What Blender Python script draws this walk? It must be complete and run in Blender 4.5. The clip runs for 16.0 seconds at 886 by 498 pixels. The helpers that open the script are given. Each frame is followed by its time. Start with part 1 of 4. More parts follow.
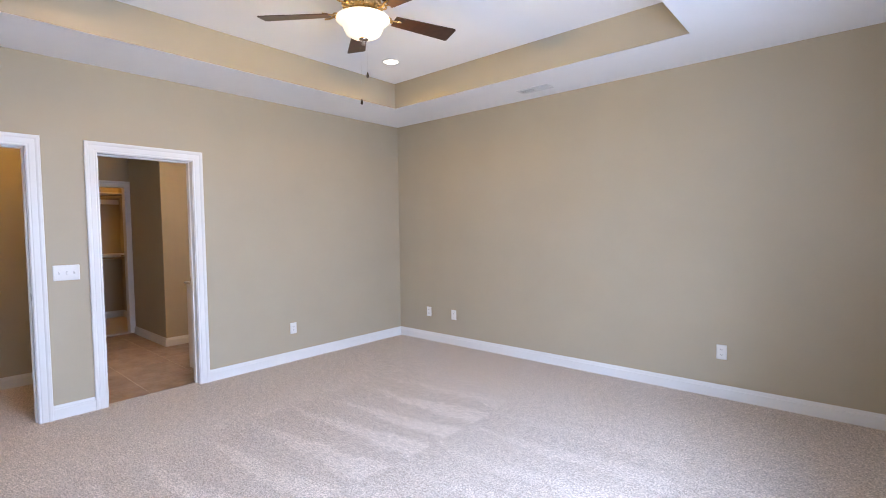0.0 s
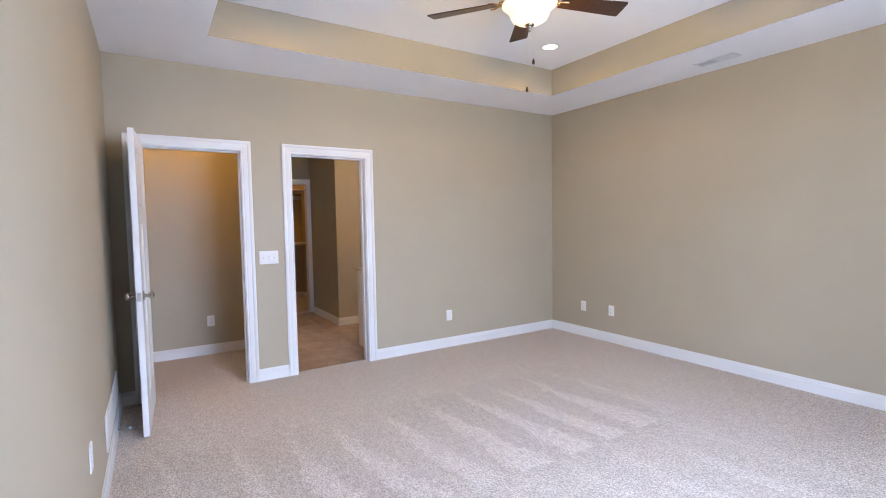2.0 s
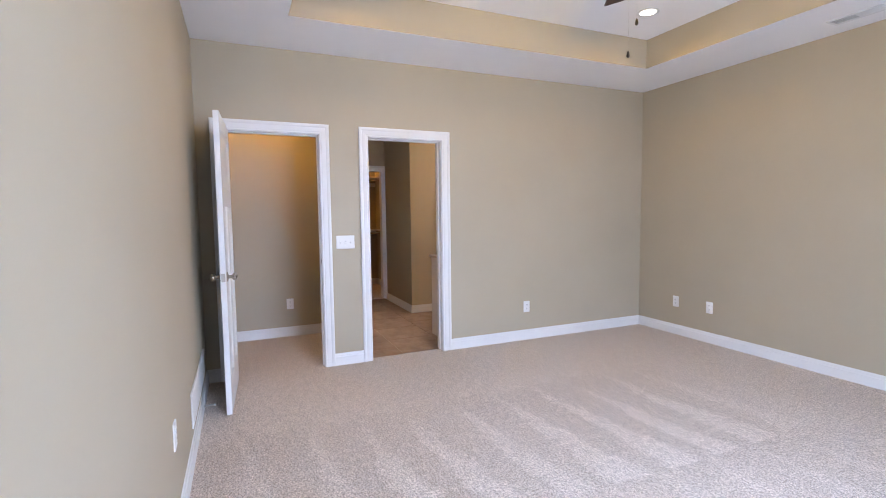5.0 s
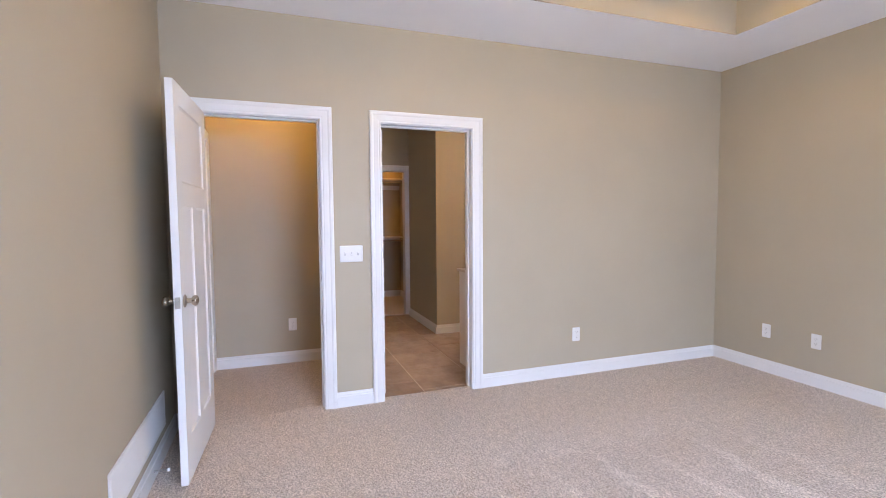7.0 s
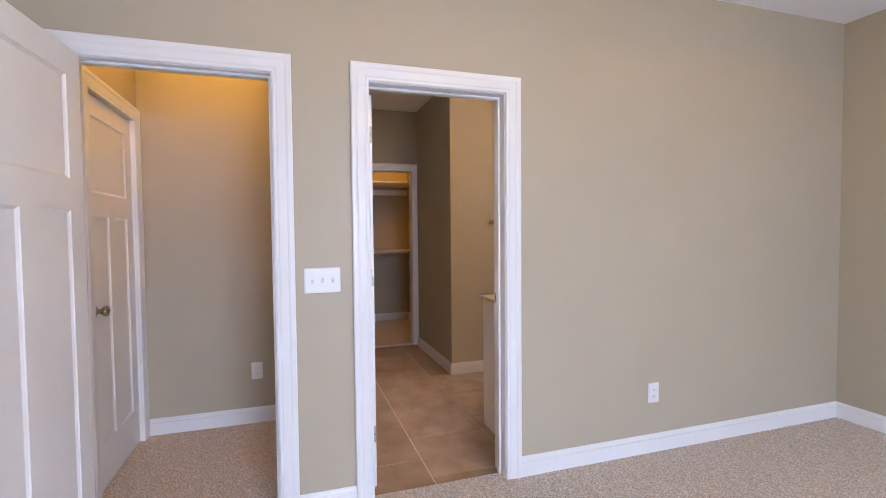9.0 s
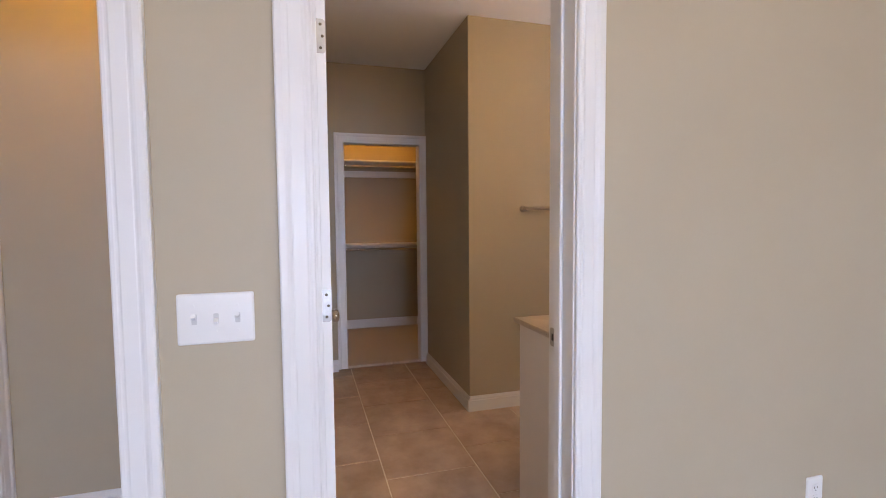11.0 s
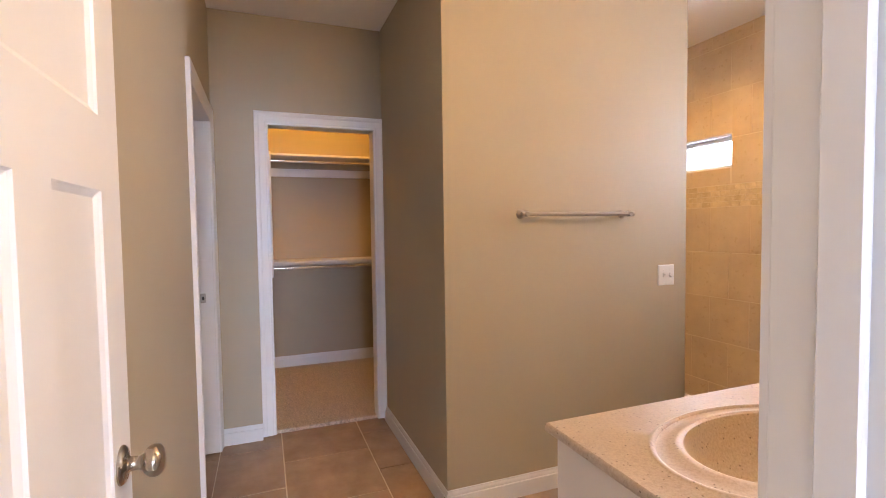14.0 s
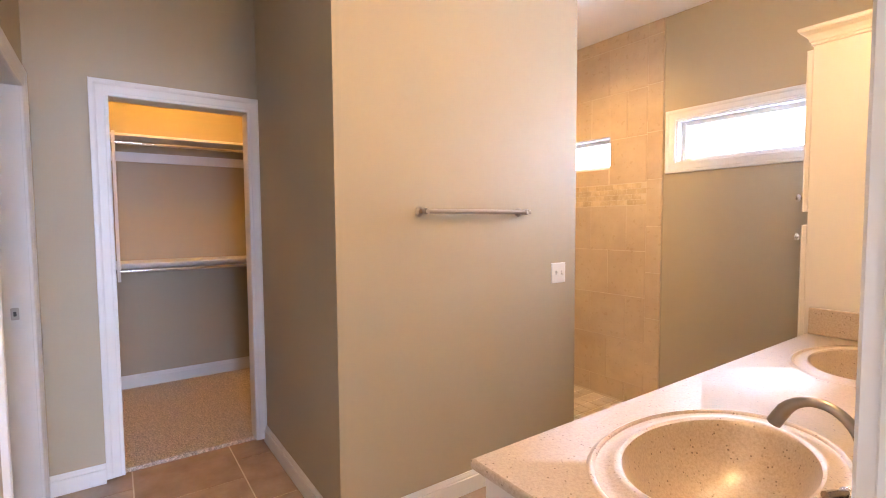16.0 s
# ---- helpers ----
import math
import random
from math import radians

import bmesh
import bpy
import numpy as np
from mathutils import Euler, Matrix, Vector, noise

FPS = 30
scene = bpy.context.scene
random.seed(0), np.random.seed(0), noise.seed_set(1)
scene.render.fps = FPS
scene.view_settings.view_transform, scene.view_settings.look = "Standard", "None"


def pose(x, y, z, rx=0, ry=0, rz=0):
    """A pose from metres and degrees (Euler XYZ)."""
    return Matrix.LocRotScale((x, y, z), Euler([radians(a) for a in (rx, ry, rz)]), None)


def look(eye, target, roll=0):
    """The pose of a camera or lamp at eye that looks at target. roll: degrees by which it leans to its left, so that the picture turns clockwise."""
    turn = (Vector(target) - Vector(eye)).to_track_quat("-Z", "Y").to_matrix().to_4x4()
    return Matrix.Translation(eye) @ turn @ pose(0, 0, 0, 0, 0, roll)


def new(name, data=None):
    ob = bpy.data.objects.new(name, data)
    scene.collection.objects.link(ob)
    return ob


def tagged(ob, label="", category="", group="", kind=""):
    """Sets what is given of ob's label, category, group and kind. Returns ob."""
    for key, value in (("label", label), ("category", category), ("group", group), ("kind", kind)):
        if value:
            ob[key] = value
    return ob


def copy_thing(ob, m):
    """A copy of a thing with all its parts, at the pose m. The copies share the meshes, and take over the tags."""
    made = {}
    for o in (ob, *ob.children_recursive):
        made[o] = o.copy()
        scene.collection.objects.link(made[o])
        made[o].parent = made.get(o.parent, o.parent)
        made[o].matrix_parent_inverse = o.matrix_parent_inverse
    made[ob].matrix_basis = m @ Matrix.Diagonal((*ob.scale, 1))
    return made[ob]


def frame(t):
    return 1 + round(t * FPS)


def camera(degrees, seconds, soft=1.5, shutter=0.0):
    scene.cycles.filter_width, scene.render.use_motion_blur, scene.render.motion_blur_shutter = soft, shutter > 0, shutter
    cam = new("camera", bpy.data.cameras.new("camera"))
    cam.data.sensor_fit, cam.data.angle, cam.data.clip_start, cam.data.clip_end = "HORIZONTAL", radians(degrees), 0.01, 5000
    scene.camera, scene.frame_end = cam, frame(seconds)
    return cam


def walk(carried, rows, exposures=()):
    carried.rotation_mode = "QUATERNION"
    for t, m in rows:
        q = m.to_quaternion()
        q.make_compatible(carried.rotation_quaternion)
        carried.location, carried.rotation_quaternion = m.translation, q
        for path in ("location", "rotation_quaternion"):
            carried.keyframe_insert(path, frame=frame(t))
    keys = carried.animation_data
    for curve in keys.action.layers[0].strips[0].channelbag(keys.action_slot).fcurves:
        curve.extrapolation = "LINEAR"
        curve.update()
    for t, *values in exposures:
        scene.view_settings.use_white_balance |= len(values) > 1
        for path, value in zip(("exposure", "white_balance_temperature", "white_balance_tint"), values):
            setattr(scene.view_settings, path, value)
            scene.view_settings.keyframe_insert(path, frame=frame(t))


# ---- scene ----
cam = camera(86.5, 16.0, 1.0)
PATH = [
    (0, (4.539, -4.326, 1.416), (3.225, -2.82, 1.325), -0.8),
    (0.5, (4.517, -4.351, 1.427), (3.087, -2.957, 1.324), -0.8),
    (1, (4.482, -4.371, 1.421), (2.947, -3.094, 1.312), -0.6),
    (1.5, (4.446, -4.389, 1.412), (2.822, -3.227, 1.3), -0.8),
    (2, (4.425, -4.412, 1.404), (2.729, -3.359, 1.289), -1.0),
    (2.5, (4.414, -4.435, 1.408), (2.662, -3.478, 1.284), -1.0),
    (3, (4.41, -4.444, 1.388), (2.621, -3.559, 1.261), -1.0),
    (3.5, (4.407, -4.443, 1.371), (2.597, -3.604, 1.238), -1.0),
    (4, (4.39, -4.437, 1.373), (2.569, -3.622, 1.231), -0.9),
    (6.5, (3.639, -4.148, 1.337), (1.78, -3.424, 1.195), -0.4),
    (7, (3.397, -4.031, 1.35), (1.518, -3.358, 1.226), -0.4),
    (7.5, (3.125, -3.939, 1.348), (1.237, -3.286, 1.239), -0.3),
    (8, (2.857, -3.859, 1.346), (0.968, -3.207, 1.254), -0.4),
    (8.5, (2.564, -3.747, 1.343), (0.667, -3.118, 1.261), -0.5),
    (8.7, (2.439, -3.712, 1.34), (0.542, -3.084, 1.263), -0.5),
    (11, (1.186, -3.313, 1.331), (-0.729, -2.75, 1.212), -0.5),
    (11.5, (0.902, -3.242, 1.328), (-1.007, -2.66, 1.204), -0.7),
    (12, (0.719, -3.182, 1.326), (-1.191, -2.6, 1.215), -0.7),
    (12.5, (0.536, -3.12, 1.325), (-1.380, -2.554, 1.226), -0.8),
    (13, (0.379, -3.075, 1.33), (-1.526, -2.473, 1.238), -0.8),
    (13.5, (0.281, -3.048, 1.341), (-1.611, -2.406, 1.251), -0.8),
    (14, (0.161, -3.007, 1.347), (-1.706, -2.297, 1.26), -0.8),
    (14.5, (0.066, -2.989, 1.357), (-1.753, -2.162, 1.268), -0.6),
    (15, (0.003, -2.976, 1.368), (-1.749, -2.017, 1.268), -0.5),
    (15.5, (-0.034, -2.975, 1.369), (-1.718, -1.901, 1.262), -0.4),
    (16, (-0.053, -2.972, 1.362), (-1.687, -1.825, 1.248), -0.4),
]
walk(cam, [(t, look(eye, target, roll)) for t, eye, target, roll in PATH],
     [(0.0, -0.80, 6250, 10), (4.0, -0.86, 6250, 10), (7.5, -0.68, 6400, 13), (8.7, -0.78, 6400, 13), (11.0, -0.93, 6700, 13), (11.5, -0.98, 6850, 13),
      (12.0, -0.93, 7000, 13), (12.5, -0.76, 7000, 13), (13.0, -0.60, 7000, 13), (13.5, -0.32, 6650, 13), (14.0, -0.10, 6450, 13), (15.0, 0.22, 6200, 13), (16.0, 0.28, 6100, 13)])

# ---- world, window light and lamps ----
world = bpy.data.worlds.new("world")
scene.world = world
world.use_nodes = True
wn = world.node_tree
sky = wn.nodes.new("ShaderNodeTexSky")
sky.sky_type = "NISHITA"
sky.sun_disc = False
sky.sun_elevation, sky.sun_rotation = radians(38), radians(200)
wn.nodes["Background"].inputs[1].default_value = 0.12
wn.links.new(sky.outputs[0], wn.nodes["Background"].inputs[0])


def area_light(name, m, sx, sy, power, colour):
    lamp = bpy.data.lights.new(name, "AREA")
    lamp.shape, lamp.size, lamp.size_y, lamp.energy, lamp.color = "RECTANGLE", sx, sy, power, colour
    ob = new(name, lamp)
    ob.matrix_world = m
    return ob


def point_light(name, at, power, colour, radius=0.05):
    lamp = bpy.data.lights.new(name, "POINT")
    lamp.energy, lamp.color, lamp.shadow_soft_size = power, colour, radius
    ob = new(name, lamp)
    ob.location = at
    return ob


DAY, BATHDAY, WARM = (0.55, 0.685, 1.0), (0.70, 0.80, 1.0), (1.0, 0.52, 0.11)
VANITY, FAN = (1.0, 0.61, 0.25), (1.0, 0.66, 0.17)
# daylight in the bedroom's window opening and in the two bathroom windows
area_light("sky_outside_bedroom", look((8.2, -3.0, 3.7), (0.0, -3.0, 3.7)), 12.0, 4.7, 6500, DAY)
area_light("bedroom_window_light", look((5.30, -2.8, 1.25), (3.6, -2.6, 2.75)), 1.9, 1.5, 190, (0.60, 0.72, 1.0))
area_light("bath_window_light", look((-1.325, 0.31, 1.88), (-1.325, -3.0, 1.0)), 1.10, 0.50, 130, BATHDAY)
area_light("shower_window_light", look((-2.49, 0.31, 1.87), (-2.49, -3.0, 1.0)), 0.70, 0.46, 82, BATHDAY)


def spot_light(name, at, power, colour, angle, blend):
    lamp = bpy.data.lights.new(name, "SPOT")
    lamp.energy, lamp.color, lamp.shadow_soft_size, lamp.spot_size, lamp.spot_blend = power, colour, 0.05, radians(angle), blend
    ob = new(name, lamp)
    ob.location = at
    return ob


# warm lamps: two cans in the tray, fan bowl, vanity, shower can, hall and closet
CANS = ((1.187, -1.20), (1.187, -3.50))
for x, y in CANS:
    spot_light("can_lamp", (x, y, 2.985), 32, (1.0, 0.58, 0.16), 160, 0.5)
point_light("fan_bulb", (2.17, -2.35, 2.692), 80, FAN, 0.05)
point_light("vanity_bulb", (-0.27, -1.22, 2.24), 16, VANITY, 0.06)
point_light("vanity_bulb", (-0.27, -2.0, 2.24), 42, VANITY, 0.06)
spot_light("shower_can_lamp", (-2.15, -0.95, 2.705), 105, (1.0, 0.55, 0.16), 160, 0.5)
point_light("hall_bulb", (-0.70, -4.10, 2.60), 28, (1.0, 0.53, 0.12), 0.07)
point_light("closet_bulb", (-3.95, -2.60, 2.60), 31, (1.0, 0.46, 0.08), 0.07)


# ---- materials ----
def mat(name, rough=0.5, metal=0.0, spec=0.5):
    m = bpy.data.materials.new(name)
    m.use_nodes = True
    b = m.node_tree.nodes["Principled BSDF"]
    b.inputs["Roughness"].default_value, b.inputs["Metallic"].default_value = rough, metal
    b.inputs["Specular IOR Level"].default_value = spec
    return m, m.node_tree, b


def coords(nt):
    return nt.nodes.new("ShaderNodeNewGeometry").outputs["Position"]


def noise_tex(nt, src, scale, detail=3.0, rough=0.55):
    n = nt.nodes.new("ShaderNodeTexNoise")
    n.inputs["Scale"].default_value, n.inputs["Detail"].default_value, n.inputs["Roughness"].default_value = scale, detail, rough
    nt.links.new(src, n.inputs["Vector"])
    return n.outputs["Fac"]


def ramp(nt, fac, stops):
    r = nt.nodes.new("ShaderNodeValToRGB")
    e = r.color_ramp.elements
    while len(e) < len(stops):
        e.new(0.5)
    for k, (p, c) in zip(e, stops):
        k.position, k.color = p, (*c, 1)
    nt.links.new(fac, r.inputs[0])
    return r.outputs[0]


def mixc(nt, fac, a, b, kind="MIX"):
    n = nt.nodes.new("ShaderNodeMix")
    n.data_type, n.blend_type = "RGBA", kind
    for sock, v in ((n.inputs[0], fac), (n.inputs[6], a), (n.inputs[7], b)):
        if isinstance(v, (int, float)):
            sock.default_value = v
        elif isinstance(v, tuple):
            sock.default_value = (*v, 1)
        else:
            nt.links.new(v, sock)
    return n.outputs[2]


def bump(nt, b, height, strength, distance):
    n = nt.nodes.new("ShaderNodeBump")
    n.inputs["Strength"].default_value, n.inputs["Distance"].default_value = strength, distance
    nt.links.new(height, n.inputs["Height"])
    nt.links.new(n.outputs[0], b.inputs["Normal"])


def paint(name, c, rough=0.6, vary=0.05, grain=220, strength=0.12, big=1.3):
    """Rolled wall paint or sprayed trim paint: faint large blotches and a fine orange-peel relief."""
    m, nt, b = mat(name, rough, 0, 0.35)
    p = coords(nt)
    lo, hi = tuple(v * (1 - vary) for v in c), tuple(min(1, v * (1 + vary)) for v in c)
    f = noise_tex(nt, p, big, 5)
    nt.links.new(ramp(nt, f, [(0.3, lo), (0.7, hi)]), b.inputs["Base Color"])
    bump(nt, b, noise_tex(nt, p, grain, 2), strength, 0.002)
    return m


def metal(name, c, rough=0.3, vary=0.12, scale=60):
    m, nt, b = mat(name, rough, 1.0)
    p = coords(nt)
    f = noise_tex(nt, p, scale, 3)
    nt.links.new(ramp(nt, f, [(0.3, tuple(v * (1 - vary) for v in c)), (0.7, c)]), b.inputs["Base Color"])
    r = ramp(nt, noise_tex(nt, p, scale * 0.4, 4), [(0.3, (rough * 0.8,) * 3), (0.7, (rough * 1.25,) * 3)])
    nt.links.new(r, b.inputs["Roughness"])
    return m


def glow(name, c, strength):
    m, nt, b = mat(name, 0.4)
    b.inputs["Base Color"].default_value = (*c, 1)
    b.inputs["Emission Color"].default_value = (*c, 1)
    b.inputs["Emission Strength"].default_value = strength
    return m


WALL = paint("tan_wall_paint", (0.392, 0.340, 0.250), 0.55, 0.03, 260, 0.10)
CEIL = paint("white_ceiling_paint", (0.87, 0.865, 0.87), 0.8, 0.02, 140, 0.2)
TRIM = paint("white_semigloss_trim", (0.70, 0.70, 0.70), 0.32, 0.02, 90, 0.04, 3.0)
DOORP = paint("white_door_paint", (0.73, 0.73, 0.725), 0.38, 0.025, 120, 0.05, 2.0)
CABP = paint("cream_cabinet_paint", (0.66, 0.615, 0.575), 0.4, 0.02, 120, 0.04, 2.0)
PLATE = paint("white_plastic", (0.70, 0.70, 0.695), 0.35, 0.015, 300, 0.02, 8.0)
# even grey for the shade in the vent's duct and the toggle slots
RECESS_GREY = paint("grey_recess_shade", (0.50, 0.50, 0.50), 0.45, 0.05, 200, 0.02, 8.0)
# near-black colour for the shade inside outlet and latch holes, which are not hollow
HOLE_SHADE = paint("hole_shade", (0.03, 0.03, 0.03), 0.6, 0.1, 200, 0.02)
NICKEL = metal("satin_nickel", (0.42, 0.37, 0.31), 0.28)
BRUSHED = metal("brushed_nickel", (0.33, 0.285, 0.24), 0.30, 0.02, 6)
CHROME = metal("chrome_rod", (0.75, 0.75, 0.76), 0.12, 0.05)
STEEL = metal("brushed_hinge_steel", (0.44, 0.42, 0.39), 0.36)
RAIL = metal("satin_rail_metal", (0.44, 0.375, 0.31), 0.33, 0.02, 5)
BRASS = metal("antique_brass", (0.55, 0.36, 0.14), 0.3, 0.35, 90)
BRONZE = metal("dark_bronze", (0.10, 0.075, 0.05), 0.4, 0.3)
GLOW = glow("lit_alabaster_glass", (1.0, 0.80, 0.53), 1.9)
CANGLOW = glow("lit_can_lens", (1.0, 0.90, 0.75), 9.0)


def calc(nt, op, a, b=0.0, clamp=False):
    n = nt.nodes.new("ShaderNodeMath")
    n.operation, n.use_clamp = op, clamp
    for sock, v in zip(n.inputs, (a, b)):
        if isinstance(v, (int, float)):
            sock.default_value = v
        else:
            nt.links.new(v, sock)
    return n.outputs[0]


def carpet_material():
    """Cut pile with tufts, and the wedges that a vacuum cleaner leaves: rows of to-and-fro strokes along x, 1.33 m long."""
    m, nt, b = mat("beige_cut_pile_carpet", 0.95, 0, 0.1)
    b.inputs["Sheen Weight"].default_value, b.inputs["Sheen Roughness"].default_value = 0.15, 0.5
    p = coords(nt)
    sep = nt.nodes.new("ShaderNodeSeparateXYZ")
    nt.links.new(p, sep.inputs[0])
    fine = noise_tex(nt, p, 150, 2, 0.6)
    mid = noise_tex(nt, p, 75, 3, 0.7)
    big = noise_tex(nt, p, 20, 3, 0.7)
    base = ramp(nt, fine, [(0.39, (0.33, 0.270, 0.214)), (0.5, (0.655, 0.550, 0.455)), (0.61, (0.95, 0.84, 0.745))])
    base = mixc(nt, 0.55, base, ramp(nt, mid, [(0.39, (0.33, 0.270, 0.214)), (0.5, (0.655, 0.550, 0.455)), (0.61, (0.95, 0.84, 0.745))]))
    base = mixc(nt, 1.0, base, ramp(nt, big, [(0.38, (0.90, 0.895, 0.89)), (0.62, (1.09, 1.09, 1.095))]), "MULTIPLY")
    wob = calc(nt, "SUBTRACT", noise_tex(nt, p, 1.9, 3), 0.5)
    ruff = calc(nt, "SUBTRACT", noise_tex(nt, p, 14, 2), 0.5)
    row = calc(nt, "DIVIDE", calc(nt, "SUBTRACT", calc(nt, "ADD", sep.outputs[0], calc(nt, "MULTIPLY", wob, 0.10)), 1.15), 1.33)
    u = calc(nt, "FRACT", row)
    y = calc(nt, "ADD", sep.outputs[1], calc(nt, "ADD", calc(nt, "MULTIPLY", wob, 0.26), calc(nt, "MULTIPLY", ruff, 0.13)))
    # each row of strokes starts at its own place across
    y = calc(nt, "ADD", y, calc(nt, "MULTIPLY", calc(nt, "FLOOR", row), 0.41))
    v = calc(nt, "FRACT", calc(nt, "DIVIDE", y, 0.34))
    edge = calc(nt, "ADD", calc(nt, "MULTIPLY", u, 0.62), 0.14)
    lit = calc(nt, "MULTIPLY", calc(nt, "MULTIPLY", calc(nt, "SUBTRACT", edge, v), 7.0, True), calc(nt, "MULTIPLY", v, 12.0, True))
    # strong in the middle of the room, brushed flat along the walls
    inner = calc(nt, "MULTIPLY", calc(nt, "MULTIPLY", calc(nt, "SUBTRACT", sep.outputs[0], 1.0), 3.0, True),
                 calc(nt, "MULTIPLY", calc(nt, "SUBTRACT", calc(nt, "MULTIPLY", sep.outputs[1], -1.0), 0.9), 1.6, True))
    later = calc(nt, "SUBTRACT", 1.0, calc(nt, "MULTIPLY", calc(nt, "MULTIPLY", calc(nt, "SUBTRACT", sep.outputs[0], 2.48), 6.0, True), 0.40))
    mask = calc(nt, "MULTIPLY", calc(nt, "MULTIPLY", inner, later), ramp(nt, noise_tex(nt, p, 1.1, 2), [(0.36, (0.55,) * 3), (0.55, (1,) * 3)]))
    strokes = mixc(nt, lit, (0.90, 0.885, 0.87), (1.06, 1.065, 1.075))
    strokes = mixc(nt, mask, (0.99, 0.985, 0.98), strokes)
    base = mixc(nt, 1.0, base, strokes, "MULTIPLY")
    nt.links.new(base, b.inputs["Base Color"])
    bump(nt, b, calc(nt, "ADD", fine, calc(nt, "ADD", mid, big)), 0.8, 0.014)
    return m


def tile_material(name, lo, hi, rough, scale=5.0, spread=0.1):
    m, nt, b = mat(name, rough, 0, 0.5)
    p = coords(nt)
    rnd = nt.nodes.new("ShaderNodeObjectInfo").outputs["Random"]
    f = noise_tex(nt, p, scale, 6, 0.6)
    c = ramp(nt, f, [(0.32, lo), (0.68, hi)])
    t = ramp(nt, rnd, [(0.0, (1 - spread, 1 - spread * 1.1, 1 - spread * 1.2)), (1.0, (1 + spread * 0.8,) * 3)])
    nt.links.new(mixc(nt, 1.0, c, t, "MULTIPLY"), b.inputs["Base Color"])
    r = ramp(nt, noise_tex(nt, p, 30, 3), [(0.3, (rough * 0.8,) * 3), (0.7, (rough * 1.2,) * 3)])
    nt.links.new(r, b.inputs["Roughness"])
    bump(nt, b, noise_tex(nt, p, 55, 5), 0.12, 0.002)
    return m


def speckled_stone():
    m, nt, b = mat("speckled_cultured_marble", 0.30, 0, 0.5)
    b.inputs["Coat Weight"].default_value, b.inputs["Coat Roughness"].default_value = 0.8, 0.33
    p = coords(nt)
    c = ramp(nt, noise_tex(nt, p, 170, 5, 0.7), [(0.30, (0.34, 0.262, 0.19)), (0.5, (0.44, 0.35, 0.27)), (0.7, (0.51, 0.415, 0.33))])
    vo = nt.nodes.new("ShaderNodeTexVoronoi")
    vo.inputs["Scale"].default_value = 95
    nt.links.new(p, vo.inputs["Vector"])
    dark = ramp(nt, vo.outputs["Distance"], [(0.15, (1, 1, 1)), (0.24, (0, 0, 0))])
    pick = ramp(nt, noise_tex(nt, p, 38, 2), [(0.50, (0, 0, 0)), (0.58, (1, 1, 1))])
    f = mixc(nt, 1.0, dark, pick, "MULTIPLY")
    nt.links.new(mixc(nt, f, c, (0.13, 0.075, 0.045)), b.inputs["Base Color"])
    return m


def wood_blade():
    m, nt, b = mat("dark_walnut_blade", 0.35)
    p = coords(nt)
    f = noise_tex(nt, p, 26, 5)
    nt.links.new(ramp(nt, f, [(0.3, (0.022, 0.008, 0.005)), (0.7, (0.055, 0.022, 0.011))]), b.inputs["Base Color"])
    bump(nt, b, f, 0.1, 0.001)
    return m


def glass():
    m, nt, b = mat("window_glass", 0.02)
    b.inputs["Transmission Weight"].default_value = 1.0
    b.inputs["IOR"].default_value = 1.45
    b.inputs["Base Color"].default_value = (0.97, 0.985, 0.98, 1)
    return m


CARPET = carpet_material()
FLOORTILE = tile_material("brown_porcelain_floor_tile", (0.30, 0.205, 0.14), (0.45, 0.325, 0.238), 0.40)
SHOWERTILE = tile_material("tan_shower_wall_tile", (0.46, 0.36, 0.255), (0.56, 0.455, 0.33), 0.32, 4, 0.04)
MOSAIC = tile_material("glass_mosaic_tile", (0.50, 0.40, 0.26), (0.66, 0.55, 0.39), 0.25, 14)
PANTILE = tile_material("light_shower_floor_tile", (0.46, 0.38, 0.27), (0.60, 0.51, 0.38), 0.45, 9)
WGROUT = paint("tan_wall_grout", (0.60, 0.51, 0.39), 0.85, 0.08, 200, 0.3, 9.0)
GROUT = paint("sandy_grout", (0.72, 0.65, 0.54), 0.9, 0.12, 200, 0.3, 9.0)
STONE = speckled_stone()
BLADE = wood_blade()
GLASS = glass()


# ---- mesh helpers ----
def finish(name, bm, material, smooth=False):
    bmesh.ops.recalc_face_normals(bm, faces=bm.faces)
    me = bpy.data.meshes.new(name)
    bm.to_mesh(me)
    bm.free()
    if smooth:
        me.shade_smooth()
        me.set_sharp_from_angle(angle=radians(38))
    me.materials.append(material)
    return me


def thing(name, bm, material, label="", category="", group="", kind="", smooth=False):
    return tagged(new(name, finish(name, bm, material, smooth)), label, category, group, kind)


def part(name, bm, material, parent, label="", smooth=False):
    ob = new(name, finish(name, bm, material, smooth))
    ob.parent = parent
    return tagged(ob, label)


def box(x0, x1, y0, y1, z0, z1, bevel=0.0, bm=None, seg=1):
    own = bmesh.new()
    bmesh.ops.create_cube(own, size=1.0)
    for v in own.verts:
        v.co = Vector((x0 + (v.co.x + 0.5) * (x1 - x0), y0 + (v.co.y + 0.5) * (y1 - y0), z0 + (v.co.z + 0.5) * (z1 - z0)))
    if bevel:
        bmesh.ops.bevel(own, geom=own.edges[:], offset=bevel, segments=seg, profile=0.5, affect="EDGES")
    if bm is None:
        return own
    me = bpy.data.meshes.new("tmp")
    own.to_mesh(me)
    own.free()
    bm.from_mesh(me)
    bpy.data.meshes.remove(me)
    return bm


def boxes(rows, bevel=0.0):
    bm = bmesh.new()
    for r in rows:
        box(*r, bevel=bevel, bm=bm)
    return bm


